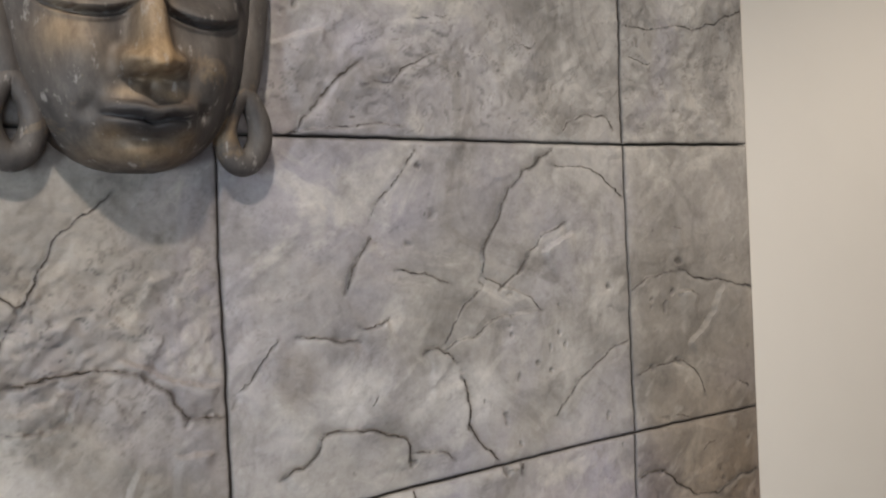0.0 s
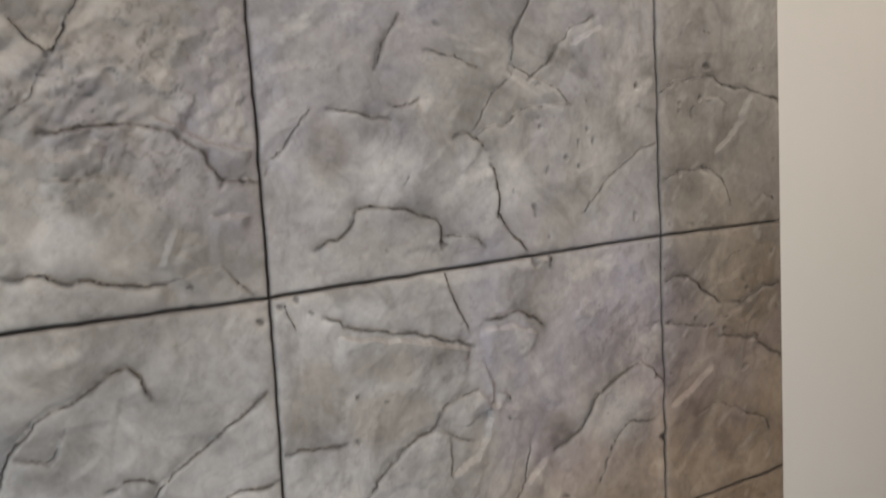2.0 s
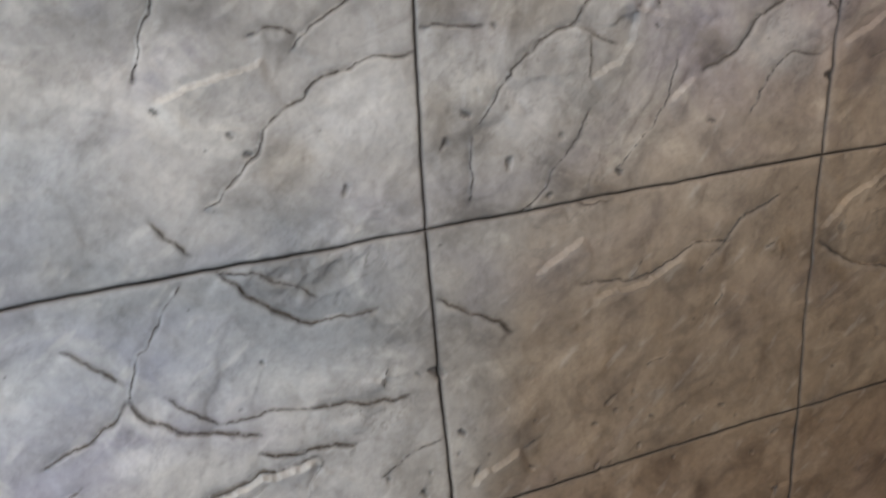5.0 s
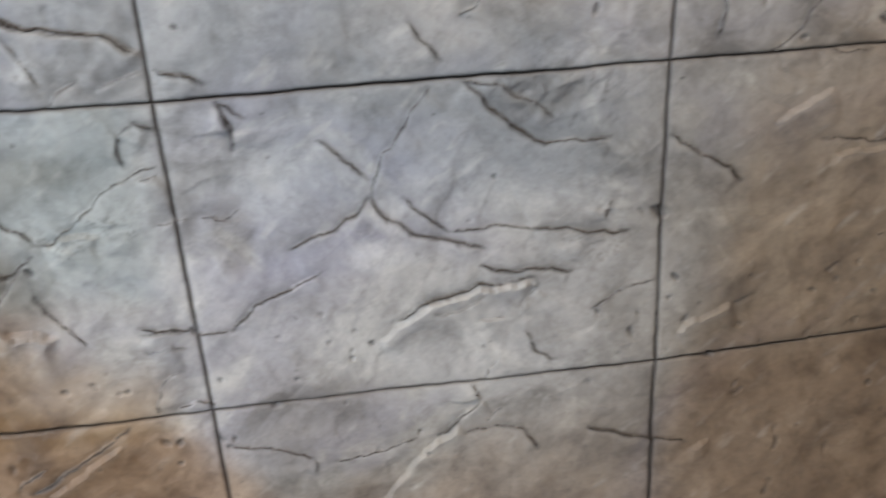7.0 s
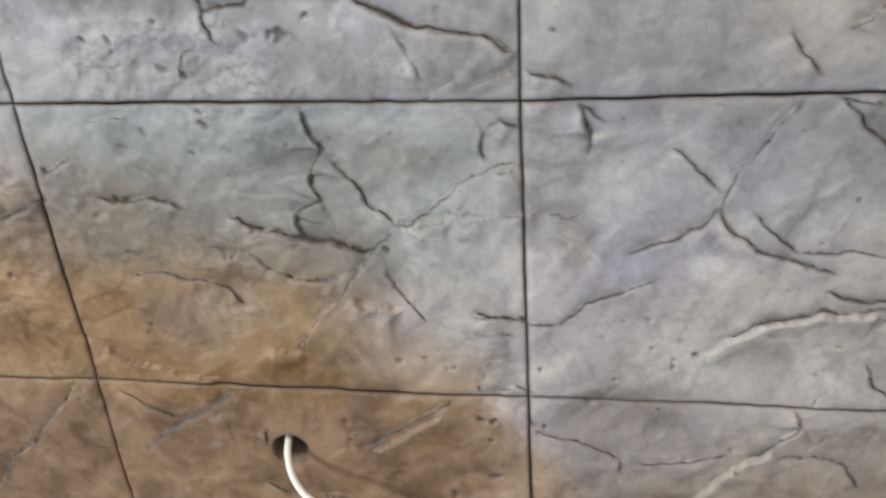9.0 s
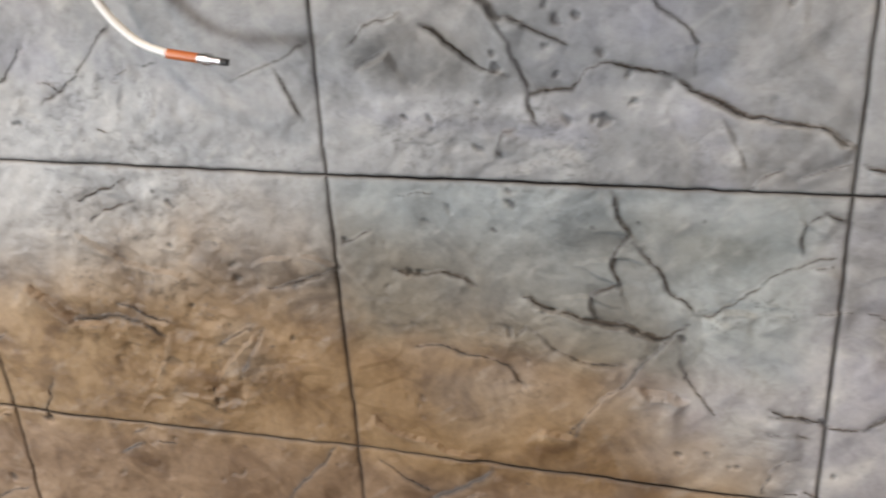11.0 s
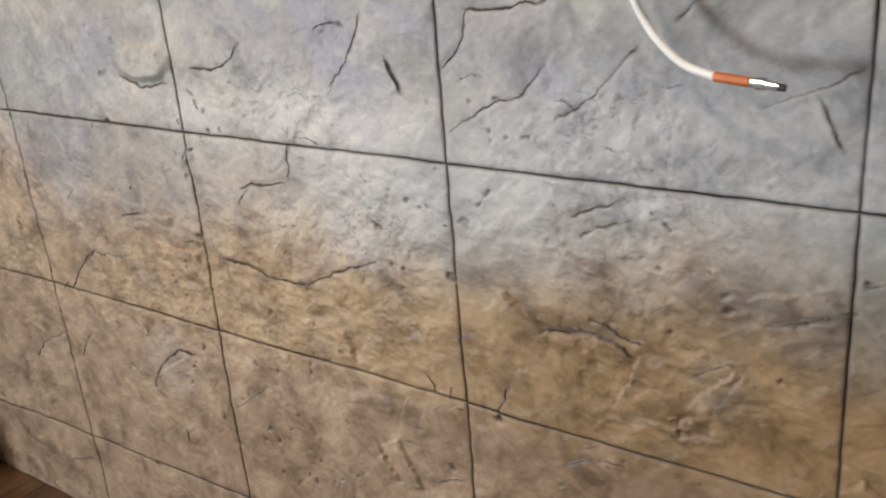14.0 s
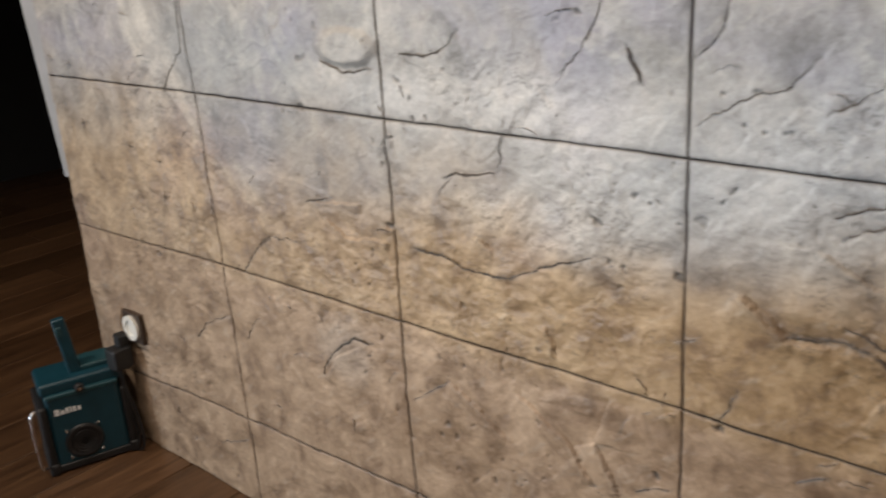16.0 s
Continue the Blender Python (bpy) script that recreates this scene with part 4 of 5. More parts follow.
def stone_block(i, k, cell):
    """One carved block between two column lines and two levels, with its own relief and sides."""
    gap, level_gap = 0.0009 if i >= 5 else 0.0005, 0.0009 if k >= 3 else 0.0005
    (x00, z00), (x10, z10), (x01, z01), (x11, z11) = crossing(i, k), crossing(i + 1, k), crossing(i, k + 1), crossing(i + 1, k + 1)
    nu, nv = max(4, int((x10 - x00) / cell)), max(4, int((z01 - z00) / cell))
    u, v = np.meshgrid(np.linspace(0, 1, nu + 1), np.linspace(0, 1, nv + 1))
    x = (x00 * (1 - u) + x10 * u) * (1 - v) + (x01 * (1 - u) + x11 * u) * v
    z = (z00 * (1 - u) + z10 * u) * (1 - v) + (z01 * (1 - u) + z11 * u) * v
    inner = np.minimum(np.minimum(u, 1 - u) * (x10 - x00), np.minimum(v, 1 - v) * (z01 - z00))
    # joint edges: pulled in, wavering
    near = np.exp(-inner / 0.006)
    wave = 0.0009 * fbm(45 * x, 45 * z, 3, 201)
    thick = 0.0006 * fbm(5 * x, 5 * z, 2, 207)
    x = x + near * ((gap + thick) * np.where(u < 0.5, 1, -1) * (np.minimum(u, 1 - u) * (x10 - x00) < 0.012) + (wave if 0 < i < len(COLUMNS) - 2 else 0))
    z = z + near * ((level_gap + thick) * np.where(v < 0.5, 1, -1) * (np.minimum(v, 1 - v) * (z01 - z00) < 0.012) + wave)
    for hx, hz, r in (HOLE, HOLE_2):
        dx, dz = x - hx, z - hz
        d = np.hypot(dx, dz) + 1e-9
        snap = (d > r - cell * 0.6) & (d < r + cell * 0.6)
        x, z = np.where(snap, hx + dx / d * np.where(d < r, r * 0.99, r * 1.04), x), np.where(snap, hz + dz / d * np.where(d < r, r * 0.99, r * 1.04), z)
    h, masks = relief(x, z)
    h = h - 0.0022 * np.exp(-inner / 0.0025)
    masks["wash"] = np.maximum(masks["wash"], 0.75 * np.exp(-(inner / 0.0019) ** 2) + 0.18 * np.exp(-inner / 0.010) * step(-0.3, 0.5, fbm(8 * x, 8 * z, 3, 211)))
    front = np.stack([x, -h, z], -1).reshape(-1, 3)
    rim = np.concatenate([np.arange(nu), nu + (nu + 1) * np.arange(nv), (nu + 1) * nv + np.arange(nu, 0, -1), (nu + 1) * np.arange(nv, 0, -1)])
    back = front[rim].copy()
    back[:, 1] = 0.055
    verts = np.concatenate([front, back])
    a = (np.arange(nv)[:, None] * (nu + 1) + np.arange(nu)).ravel()
    quads = np.stack([a, a + 1, a + nu + 2, a + nu + 1], -1)
    b, n = np.arange(len(rim)) + len(front), len(rim)
    sides = np.stack([rim, b, np.roll(b, -1), np.roll(rim, -1)], -1)
    faces = np.concatenate([quads, sides])
    me = bpy.data.meshes.new("stone_block")
    me.vertices.add(len(verts))
    me.vertices.foreach_set("co", verts.ravel())
    me.loops.add(faces.size)
    me.loops.foreach_set("vertex_index", faces.ravel().astype(np.int32))
    me.polygons.add(len(faces))
    me.polygons.foreach_set("loop_start", np.arange(0, faces.size, 4, dtype=np.int32))
    me.polygons.foreach_set("use_smooth", np.arange(len(faces)) < len(quads))
    me.update(calc_edges=True)
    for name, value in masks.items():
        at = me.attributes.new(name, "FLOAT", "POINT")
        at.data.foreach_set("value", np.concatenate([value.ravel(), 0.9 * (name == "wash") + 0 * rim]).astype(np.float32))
    me.materials.append(STONE)
    ob = new("stone_block", me)
    ob.parent = wall
    return ob


CRACK_PAINT = simple("dark_crack_wash", (0.068, 0.056, 0.047), 0.8, vary=0.35, scale=60)


def crack_fill(line, wide, deep, lip, seed):
    """The dark wash that has run into one crack: a narrow ragged bead along it, thick and thin by turns."""
    rng = np.random.default_rng(seed)
    x, z = [], []
    for (ax, az), (bx, bz) in zip(line, line[1:]):
        n = max(2, int(math.hypot(bx - ax, bz - az) / 0.0028))
        t = np.arange(n) / n
        x.append(ax + (bx - ax) * t), z.append(az + (bz - az) * t)
    x, z = np.concatenate(x), np.concatenate(z)
    x, z = np.convolve(np.pad(x, 3, "edge"), np.ones(7) / 7, "valid"), np.convolve(np.pad(z, 3, "edge"), np.ones(7) / 7, "valid")
    sx, sz = stray(x, z)
    x, z = x - sx + rng.normal(0, 0.00060, len(x)), z - sz + rng.normal(0, 0.00060, len(x))
    tx, tz = np.gradient(x), np.gradient(z)
    size = np.hypot(tx, tz) + 1e-9
    nx, nz = -tz / size, tx / size
    weight = 0.72 + 0.90 * fbm(22 * x, 22 * z, 3, 101)
    ends = np.minimum(1, np.minimum(np.arange(len(x)), np.arange(len(x))[::-1]) / 5)
    half = ends * deep * (0.90 + 0.5 * step(-1.1, -1.7, x)) * (wide / 0.0019) * np.clip(-0.00010 + 0.00105 * weight + rng.normal(0, 0.00030, len(x)), 0.00022, 0.0017)
    out = relief(x, z, carved=False)[0] + 0.0022 * deep * lip + 0.0012 * step(-1.1, -1.5, x)
    rows = np.stack([np.stack([x + nx * half, -out + 0.0012, z + nz * half], -1), np.stack([x, -out - 0.0005, z], -1), np.stack([x - nx * half, -out + 0.0012, z - nz * half], -1)], 1)
    a = 3 * np.arange(len(x) - 1)
    faces = np.concatenate([np.stack([a, a + 1, a + 4, a + 3], -1), np.stack([a + 1, a + 2, a + 5, a + 4], -1)])
    return rows.reshape(-1, 3), faces


def crack_fills():
    loose, faces, count = [], [], 0
    for n, (line, wide, deep, lip) in enumerate(CRACKS):
        verts, quads = crack_fill(line, wide, deep, lip, n)
        if lip > 5:
            continue
        if deep < 1:
            loose.append(verts), faces.append(quads + count)
            count += len(verts)
            continue
        me = bpy.data.meshes.new("crack")
        me.from_pydata(verts.tolist(), [], quads.tolist())
        me.materials.append(CRACK_PAINT)
        new("crack", me).parent = wall
    me = bpy.data.meshes.new("hairlines")
    me.from_pydata(np.concatenate(loose).tolist(), [], np.concatenate(faces).tolist())
    me.materials.append(CRACK_PAINT)
    ob = new("hairlines", me)
    ob.parent = wall
    tagged(ob, kind="stuff")


# ---- the hanging mask ----
def face_mask():
    cx, low, mid = -0.079, 1.608, 1.790
    nu, nv = 150, 230
    bm = bmesh.new()
    worn_or_lit, lips = [], []
    zs = np.linspace(low, 1.985, nv)
    grid = []

    def half(z):
        if z < mid:
            return float(np.interp(z - low, [0, 0.004, 0.010, 0.020, 0.034, 0.055, 0.090, 0.140, 0.182], [0.018, 0.034, 0.047, 0.061, 0.075, 0.088, 0.101, 0.110, 0.113]))
        return 0.113 * max(0.0, 1 - ((z - mid) / (1.99 - mid)) ** 2.4) ** 0.5
    bell = lambda d, s: math.exp(-(d / s) ** 2)
    soft = lambda a, b, v: float(step(a, b, v))
    for z in zs:
        w = max(half(z), 0.004)
        row = []
        for s in np.linspace(-1, 1, nu):
            dx = s * w
            ax = abs(dx)
            r = abs(s)
            tall = soft(low - 0.012, low + 0.05, z) * (1 - soft(1.90, 2.01, z))
            d = 0.004 + 0.066 * (1 - r ** 2.7) ** 0.6 * (0.62 + 0.38 * tall)
            d += 0.010 * bell(ax - 0.052, 0.024) * bell(z - 1.695, 0.026)                   # cheeks
            up = min(max((z - 1.680) / 0.085, 0), 1)                                        # nose
            ridge = (0.036 * (1 - up) ** 1.1 + 0.013 * up) * math.exp(-(abs(dx) / (0.0165 - 0.0070 * up)) ** 4)
            wing = 0.019 * bell(ax - 0.0205, 0.0070) * bell(z - 1.688, 0.0090)
            d += (ridge * (1 - soft(1.765, 1.80, z)) + wing) * soft(1.677, 1.6815, z + 0.10 * ax)
            d -= 0.010 * bell(ax - 0.0115, 0.0055) * bell(z - 1.6800, 0.0038)                # nostrils
            ex = ax - 0.045                                                                  # eyes
            d -= 0.011 * bell(ex, 0.030) * bell(z - 1.752, 0.020)
            lid = 1.7265 + 0.011 * (ex / 0.036) ** 2
            if abs(ex) < 0.040:
                bulge = max(0.0, 1 - (ex / 0.040) ** 2) ** 0.7
                d += 0.0135 * bulge * soft(lid - 0.0012, lid + 0.0012, z) * bell(max(0, z - lid - 0.004), 0.020)
                d += 0.0034 * bulge * bell(z - lid + 0.0060, 0.0022)
                d -= 0.0050 * bulge * bell(z - lid + 0.0016, 0.0015)
                d -= 0.0030 * bulge * bell(z - lid - 0.030, 0.0022)
            brow = 1.776 - 0.55 * (ax - 0.045) ** 2 / 0.045
            d += 0.0055 * bell(z - brow, 0.006) * soft(0.008, 0.016, ax) * (1 - soft(0.08, 0.10, ax))
            lip = max(0.0, 1 - (dx / 0.040) ** 2)                                            # mouth
            line = 1.6465 - 0.003 * bell(dx, 0.008) + 0.004 * (ax / 0.043) ** 2
            d += 0.010 * lip ** 0.7 * bell(z - 1.648, 0.016)
            d += 0.0095 * lip ** 0.8 * soft(line, line + 0.0015, z) * (1 - soft(line + 0.006, line + 0.0115, z))
            d += 0.0080 * lip ** 0.8 * bell(z - line + 0.0088, 0.0052)
            d -= 0.0085 * lip ** 0.5 * bell(z - line + 0.0018, 0.0014)
            d -= 0.006 * bell(ax - 0.046, 0.007) * bell(z - 1.653, 0.008)
            d -= 0.0040 * bell(dx, 0.005) * bell(z - 1.669, 0.007)
            d -= 0.007 * bell(dx, 0.022) * bell(z - 1.6315, 0.005)
            d += 0.010 * bell(dx, 0.026) * bell(z - 1.619, 0.010)
            if z > 1.845:                                                                    # rows of curls
                d += 0.004 * (0.5 + 0.5 * math.cos(s * 40)) * (0.5 + 0.5 * math.cos(z * 420)) * soft(1.845, 1.855, z)
            row.append(bm.verts.new((cx + dx, -max(d, 0.002), z)))
            lips.append(min(1.0, 1.3 * lip ** 0.6 * bell(z - line + 0.003, 0.0105)))
            worn_or_lit.append(min(1, 0.9 * bell(dx, 0.026) * bell(z - 1.690, 0.014) + 0.65 * bell(dx, 0.014) * bell(z - 1.72, 0.04)
                            + 0.65 * bell(dx, 0.045) * bell(z - 1.620, 0.010) + 0.55 * bell(dx + 0.062, 0.02) * bell(z - 1.712, 0.022) + 0.6 * bell(ax - 0.030, 0.010) * bell(z - 1.634, 0.007) + 0.5 * bell(ax - 0.02, 0.014) * bell(z - 1.664, 0.006)))
        grid.append(row)
    for a, b in zip(grid, grid[1:]):
        for k in range(nu - 1):
            bm.faces.new((a[k], a[k + 1], b[k + 1], b[k]))
    rim = [r[0] for r in grid] + grid[-1][1:] + [r[-1] for r in grid[-2::-1]] + grid[0][-2:0:-1]
    foot = [bm.verts.new((v.co.x, 0.003, v.co.z)) for v in rim]
    for k in range(len(rim)):
        bm.faces.new((rim[k], rim[k - 1], foot[k - 1], foot[k]))
    for s in (-1, 1):                                                                        # long pierced ears
        loop = [(cx + s * (0.0955 + 0.0172 * math.sin(a) * (1 - 0.38 * max(0, math.cos(a)))), -0.019 - 0.004 * math.cos(a), 1.648 + 0.0300 * math.cos(a)) for a in (2 * math.pi * k / 14 for k in range(14))]
        tube(loop, [0.0095 + 0.0030 * (1 - math.cos(2 * math.pi * k / 14)) / 2 for k in range(14)], bm, 14, 5, closed=True)
        tube([(cx + s * 0.0945, -0.018, 1.675), (cx + s * 0.101, -0.017, 1.705), (cx + s * 0.109, -0.015, 1.750), (cx + s * 0.114, -0.013, 1.800), (cx + s * 0.113, -0.012, 1.840)], [0.013, 0.015, 0.015, 0.014, 0.007], bm, 14, 6)
    bmesh.ops.recalc_face_normals(bm, faces=bm.faces[:])
    ob = link_mesh("face_mask", bm, BRONZE, smooth=True)
    for name, list_of in (("worn_or_lit", worn_or_lit), ("lips", lips)):
        at = ob.data.attributes.new(name, "FLOAT", "POINT")
        values = np.zeros(len(ob.data.vertices), np.float32)
        values[:len(list_of)] = list_of
        at.data.foreach_set("value", values)
    ob.location.z = 0.014
    return tagged(ob, "dark bronze carved wooden face mask with worn gold on stone", "mask")


face_mask()


# ---- cables in the wall ----
def hole_cable():
    ob = tagged(empty("cable", (HOLE[0], 0, HOLE[1])), "white cable coming out of a round hole in the stone", "cable")
    base = Vector((HOLE[0], 0, HOLE[1]))
    line = [(-0.779, 0.048, 0.520), (-0.780, 0.012, 0.517), (-0.777, -0.014, 0.506), (-0.769, -0.031, 0.490), (-0.754, -0.045, 0.476), (-0.737, -0.053, 0.468), (-0.712, -0.060, 0.455), (-0.690, -0.063, 0.432), (-0.678, -0.060, 0.400), (-0.676, -0.052, 0.360), (-0.680, -0.040, 0.330)]
    part("sheath", tube([Vector(p) - base for p in line], 0.0042), CABLE, ob, smooth=True)
    return ob


def antenna_cable():
    base = Vector((-1.221, -0.05, 1.153))
    ob = tagged(empty("antenna_cable", base), "white coaxial cable with orange sleeve and bright metal plug, hanging", "cable")
    line = [(-1.262, 0.046, 1.262), (-1.258, 0.005, 1.256), (-1.248, -0.030, 1.225), (-1.236, -0.045, 1.188), (-1.221, -0.050, 1.153), (-1.206, -0.052, 1.126), (-1.187, -0.054, 1.103), (-1.162, -0.056, 1.084), (-1.131, -0.059, 1.0745)]
    part("sheath", tube([Vector(p) - base for p in line], 0.0042), CABLE, ob, smooth=True)
    a, b = Vector((-1.133, -0.0588, 1.075)) - base, Vector((-1.098, -0.064, 1.0715)) - base
    part("sleeve", tube([a, (a + b) / 2, b], 0.0049), COPPER, ob, "orange brown heat-shrink sleeve", smooth=True)
    way = (b - a).normalized()
    m = Matrix.Translation(b) @ way.to_track_quat("Z", "Y").to_matrix().to_4x4()
    plug = part("plug", lathe([(0.0043, -0.001), (0.0048, 0.0005), (0.0048, 0.006), (0.0062, 0.0065), (0.0062, 0.013), (0.0050, 0.0135), (0.0050, 0.016), (0.0040, 0.0165), (0.0040, 0.026)], m, 18), CHROME, ob, "bright metal plug")
    part("tip", lathe([(0.0034, 0.0), (0.0034, 0.0068), (0.0012, 0.0072)], m @ Matrix.Translation((0, 0, 0.0255)), 18), BLACK, plug, "dark plug tip")
    return ob


hole_cable()
antenna_cable()


# ---- open socket row under the cable hole ----
def ring_at(name, parent, r0, r1, y0, y1, mat, label=""):
    m = pose(0, 0, 0, 90, 0, 0)
    return part(name, lathe([(r0, y1), (r1, y1), (r1, y0), (r0, y0), (r0, y1)], m, 40, caps=False), mat, parent, label, smooth=False)


SOCKET_Z, GROUP = 0.388, "open socket row in the stone"
white = tagged(empty("socket_insert", (-0.811, -0.004, SOCKET_Z)), "white plastic socket insert without its cover plate", "socket", GROUP)
part("rim", box(-0.023, 0.023, -0.022, 0.012, -0.026, 0.026, 0.008), PLASTIC, white)
ring_at("cup", white, 0.015, 0.0195, 0.020, 0.030, PLASTIC)
part("mounting_plate", box(-0.032, 0.032, -0.002, 0.004, -0.022, 0.018, 0.002), STEEL, white, "zinc mounting plate")


def bare_socket(x):
    ob = tagged(empty("bare_socket", (x, -0.004, SOCKET_Z)), "bare socket mechanism with zinc mounting ring in the stone", "socket", GROUP)
    bm = box(-0.0305, 0.0305, -0.003, 0.003, 0.014, 0.030, 0.001)
    box(-0.0305, 0.0305, -0.003, 0.003, -0.030, -0.014, 0.001, bm=bm)
    box(-0.0305, -0.020, -0.003, 0.003, -0.014, 0.014, 0.001, bm=bm)
    box(0.020, 0.0305, -0.003, 0.003, -0.014, 0.014, 0.001, bm=bm)
    part("mounting_ring", bm, STEEL, ob)
    ring_at("bezel", ob, 0.017, 0.022, -0.004, 0.016, CHROME, "bright metal bezel")
    part("core", box(-0.017, 0.017, -0.008, 0.02, -0.022, 0.022, 0.004), BLACK, ob, "black plastic core")
    for s in (-1, 1):
        part("screw", lathe([(0.0035, 0.002), (0.0035, 0.005), (0.002, 0.006)], pose(s * 0.024, 0, 0.021, 90, 0, 0), 12), CHROME, ob)
    return ob


bare_socket(-0.748)
bare_socket(-0.687)
cup = tagged(empty("wall_box", (-0.624, -0.002, SOCKET_Z)), "open orange round flush wall box with wires inside", "wall box", GROUP)
ring_at("collar", cup, 0.024, 0.029, -0.01, 0.009, ORANGE)
part("bottom", lathe([(0.025, 0.0), (0.025, 0.004)], pose(0, 0.008, 0, 90, 0, 0), 32), ORANGE, cup)
for k, mat in enumerate((COPPER, CABLE, COPPER)):
    part("wire", tube([(-0.012 + 0.012 * k, 0.004, -0.012), (-0.010 + 0.012 * k, -0.008, 0.004), (-0.008 + 0.010 * k, -0.006, 0.018)], 0.0022, steps=8), mat, cup, smooth=True)


# ---- the corner with the radio ----
def wall_socket():
    ob = tagged(empty("wall_socket", (-2.946, -0.004, 0.348)), "wall socket with dark brown frame and bright insert", "socket")
    part("frame", box(-0.041, 0.041, -0.010, 0.012, -0.041, 0.041, 0.003), PLATE, ob)
    ring_at("insert", ob, 0.0205, 0.033, 0.008, 0.017, PLASTIC, "pale insert ring")
    part("cup", lathe([(0.0207, 0.0105), (0.0207, 0.012)], pose(0, 0, 0, 90, 0, 0), 32), PLASTIC, ob, "white socket cup")
    return ob


def power_plug():
    ob = tagged(empty("power_plug", (-2.982, -0.020, 0.268)), "black mains plug adapter with a thin cord to the floor", "plug")
    bm = box(-0.024, 0.024, -0.050, 0.004, -0.030, 0.030, 0.009)
    part("body", bm, BLACK, ob)
    part("neck", box(-0.015, 0.015, -0.026, 0.004, 0.026, 0.062, 0.006), BLACK, ob)
    part("cord", tube([(0, -0.03, -0.026), (0.002, -0.032, -0.060), (0.008, -0.026, -0.120), (0.012, -0.020, -0.190), (0.014, -0.022, -0.240), (0.004, -0.030, -0.262), (-0.03, -0.04, -0.2645)], 0.0032, steps=8), BLACK, ob, smooth=True)
    part("cord", tube([(0.008, -0.03, -0.026), (0.016, -0.030, -0.080), (0.026, -0.020, -0.150), (0.030, -0.016, -0.220), (0.024, -0.022, -0.260), (0.0, -0.03, -0.2645)], 0.0030, steps=8), BLACK, ob, smooth=True)
    return ob


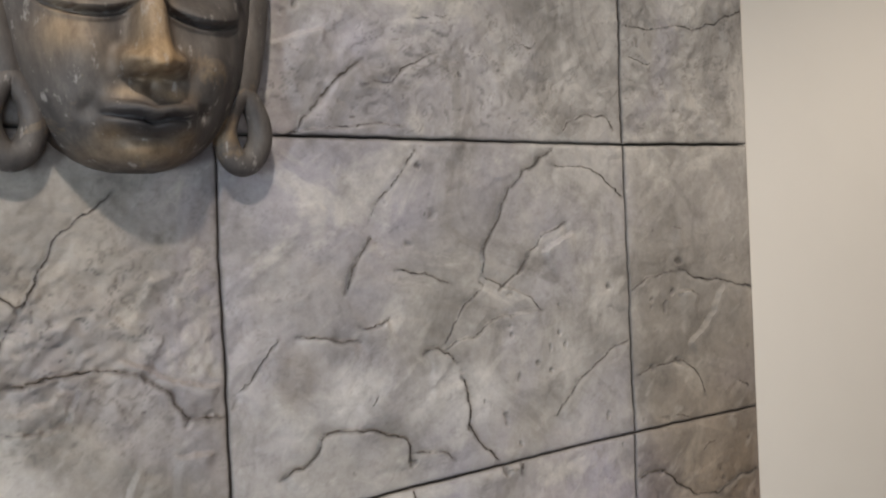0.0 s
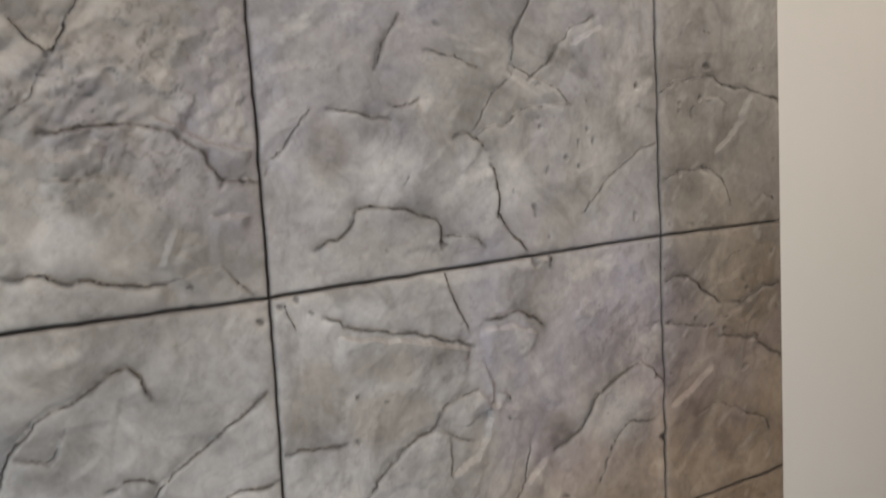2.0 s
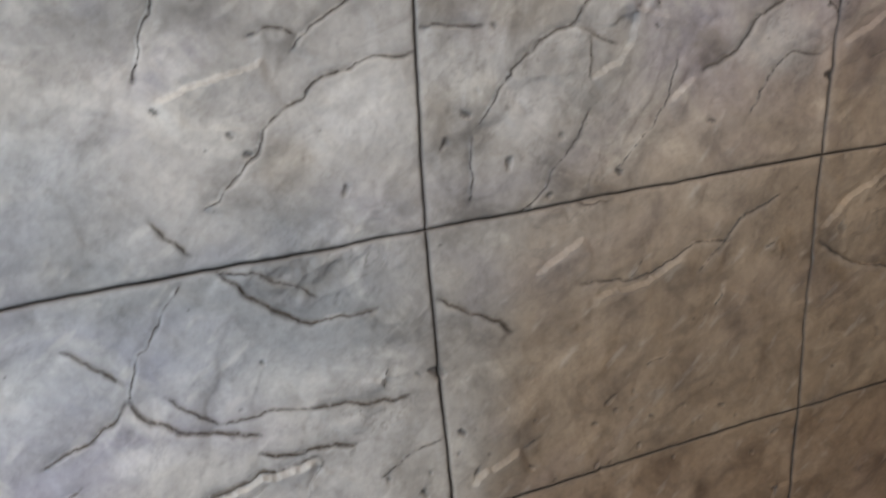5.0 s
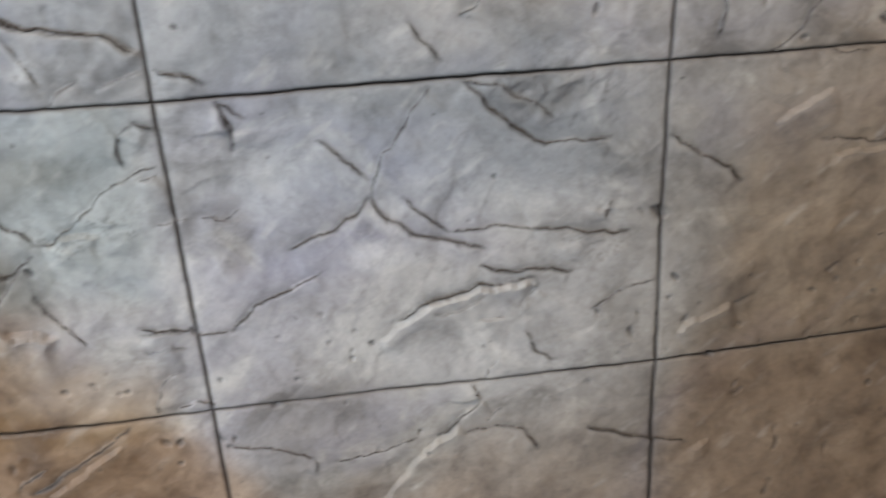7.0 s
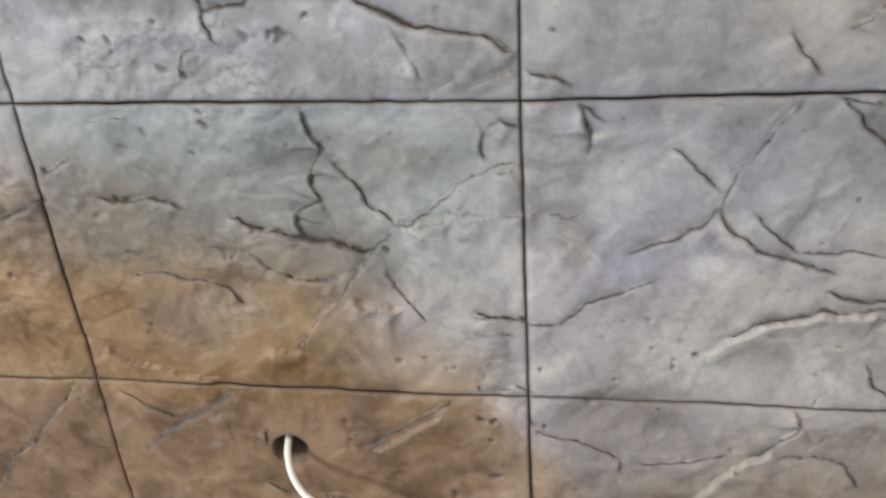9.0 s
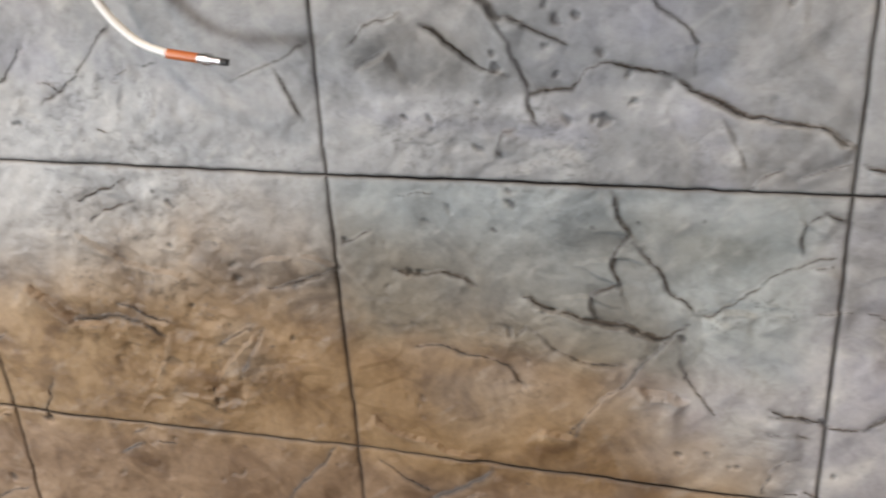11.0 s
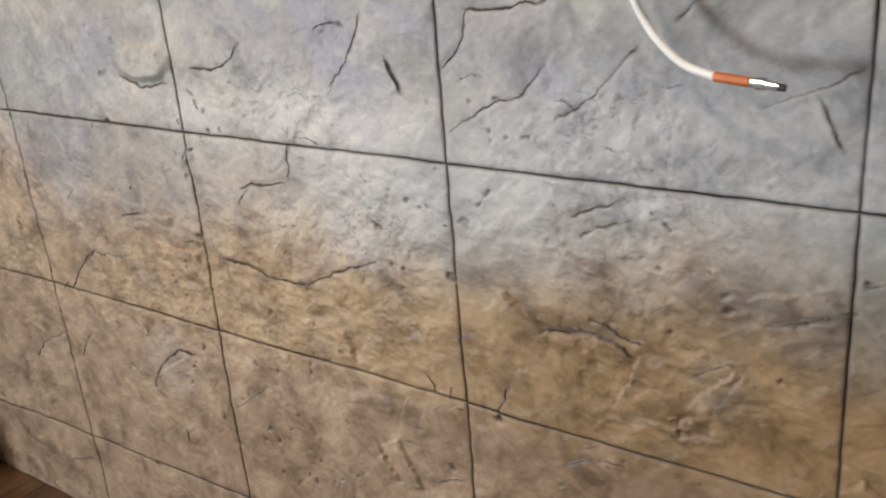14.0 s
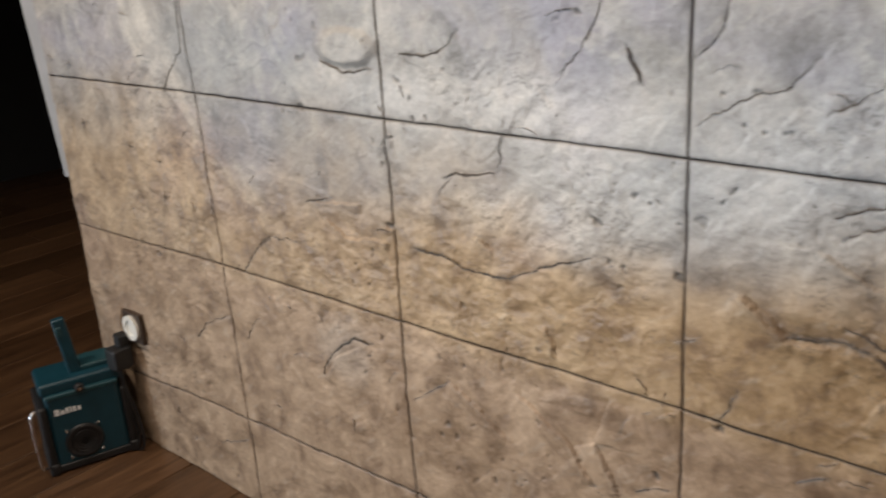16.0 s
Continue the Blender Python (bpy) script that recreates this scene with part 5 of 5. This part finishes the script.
def jobsite_radio():
    """Local x runs along the front from its outer to its wall end, local -y is the front's normal."""
    ob = tagged(empty("jobsite_radio", (-3.043, -0.243, 0), 72), "teal and black rugged jobsite radio with raised handle on the floor", "radio")
    w, d, top = 0.226, 0.15, 0.262
    part("body", box(0.018, w - 0.018, 0, d, 0.016, 0.232, 0.012), TEAL, ob)
    part("lid", box(0.010, w - 0.006, 0.010, d - 0.004, 0.226, top, 0.010), TEAL, ob)
    part("lid_trim", box(0.020, w - 0.020, -0.004, 0.012, 0.219, 0.232, 0.004), TEAL_PALE, ob, "pale teal ledge")
    part("lid_cover", box(0.095, w - 0.012, 0.045, d - 0.02, top - 0.003, top + 0.014, 0.006), TEAL_PALE, ob, "pale teal battery cover")
    for x0, x1 in ((-0.006, 0.022), (w - 0.022, w + 0.006)):
        bm = box(x0, x1, -0.010, d + 0.008, 0.0, 0.036, 0.009)
        box(x0 + 0.003, x1 - 0.003, -0.006, d + 0.004, 0.03, 0.205, 0.008, bm=bm)
        part("bumper", bm, BLACK, ob, "black rubber corner bumper")
    part("base_rail", box(0.018, w - 0.018, -0.004, 0.02, 0.004, 0.026, 0.005), BLACK, ob)
    speaker = part("speaker", lathe([(0.0, 0.004), (0.018, 0.006), (0.034, 0.003), (0.040, 0.007), (0.046, 0.008), (0.050, 0.002), (0.050, -0.01)], pose(0.095, 0, 0.080, 90, 0, 0), 40), BLACK, ob, "black round speaker", smooth=True)
    for r in (0.012, 0.020, 0.028):
        part("grille_ring", lathe([(r, 0.006), (r + 0.003, 0.0075), (r + 0.004, 0.004), (r, 0.003)], pose(0.095, 0, 0.080, 90, 0, 0), 32), BLACK, speaker)
    for sx in (-1, 1):
        for sz in (-1, 1):
            part("screw", lathe([(0.0045, 0.0), (0.0045, 0.003), (0.003, 0.0045)], pose(0.095 + sx * 0.040, 0, 0.080 + sz * 0.040, 90, 0, 0), 12), CHROME, ob, "bright screw head")
    # the maker's mark as plain bars
    for x0, x1, z1 in ((0.036, 0.049, 0.189), (0.052, 0.061, 0.184), (0.064, 0.072, 0.188), (0.075, 0.079, 0.188), (0.082, 0.090, 0.186), (0.093, 0.102, 0.184)):
        part("mark_bar", box(x0, x1, -0.0015, 0.001, 0.172, z1), LOGO, ob, "plain white bar")
    # handle swung up
    bm = box(-0.017, 0.017, -0.012, 0.012, -0.01, 0.185, 0.006)
    bmesh.ops.transform(bm, matrix=pose(0.115, 0.055, top - 0.025, 0, -6, 0), verts=bm.verts)
    handle = part("handle", bm, TEAL, ob, "raised teal handle")
    part("pivot", lathe([(0.013, 0.0), (0.013, 0.010), (0.009, 0.013)], pose(0.108, -0.001, 0.238, 90, 0, 0), 20), BLACK, handle)
    part("pivot_cap", lathe([(0.005, 0.0), (0.005, 0.003)], pose(0.108, -0.0135, 0.238, 90, 0, 0), 12), CHROME, handle)
    part("latch", box(0.083, 0.100, 0.040, 0.060, 0.372, 0.400, 0.004), TEAL_PALE, handle)
    bm = tube([(-0.012, -0.004, 0.030), (-0.022, -0.014, 0.045), (-0.024, -0.016, 0.120), (-0.022, -0.014, 0.190), (-0.010, -0.004, 0.204)], 0.0045, steps=10)
    part("guard_bar", bm, CHROME, ob, "bright steel guard bar", smooth=True)
    ob.scale = (0.93, 0.93, 0.93)
    return ob


wall_socket()
power_plug()
jobsite_radio()

# pale plaster strip behind the stone's free end, stopping short of the floor
bm = bmesh.new()
strip = [(-3.196, 0.70), (-3.147, 0.70), (-3.147, CEILING), (-3.420, CEILING), (-3.240, 1.14)]
face = bm.faces.new([bm.verts.new((x, 0.012, z)) for x, z in strip])
made = bmesh.ops.extrude_face_region(bm, geom=[face])
bmesh.ops.translate(bm, vec=(0, 0.2, 0), verts=[g for g in made["geom"] if isinstance(g, bmesh.types.BMVert)])
bmesh.ops.recalc_face_normals(bm, faces=bm.faces[:])
tagged(link_mesh("trim", bm, GREY), "grey plaster return at the free end of the stone wall", "trim", kind="structure")

# an unseen shelf above the cables, added to cast a shadow band
shelf = tagged(link_mesh("wall_shelf", box(-1.80, -0.55, -0.235, 0.004, 1.445, 1.49, 0.004), WOOD), "unseen dark wooden shelf, added to shade the stone wall", "shelf")

# ---- the blocks of the stone wall ----
for k in range(len(LEVELS) - 1):
    for i in range(len(COLUMNS) - 1):
        seen = (k == 0 and i <= 3) or 1 <= k <= 3 or (k <= 5 and i >= 4 and k > 0)
        stone_block(i, k, 0.0021 if seen else 0.02)
crack_fills()

# ---- the planks of the floor ----
bm = box(-0.0985, 0.0985, -0.6585, 0.6585, -0.006, 0, 0.0)
bmesh.ops.bevel(bm, geom=[e for e in bm.edges if all(v.co.z > -0.001 for v in e.verts)], offset=0.0015, segments=1, affect="EDGES")
first = link_mesh("plank", bm, FLOOR, floor)
rows = random.Random(3)
for i in range(46):
    start = BACK - 0.2 - rows.uniform(0.1, 1.2)
    for k in range(7):
        y = start + 0.66 + 1.32 * k
        if y - 0.66 > 3.2 or y + 0.66 < BACK:
            continue
        ob = first if i == k == 0 else new("plank", first.data)
        ob.parent = floor
        ob.location = (-6.5 + 0.2 * i, y, 0)
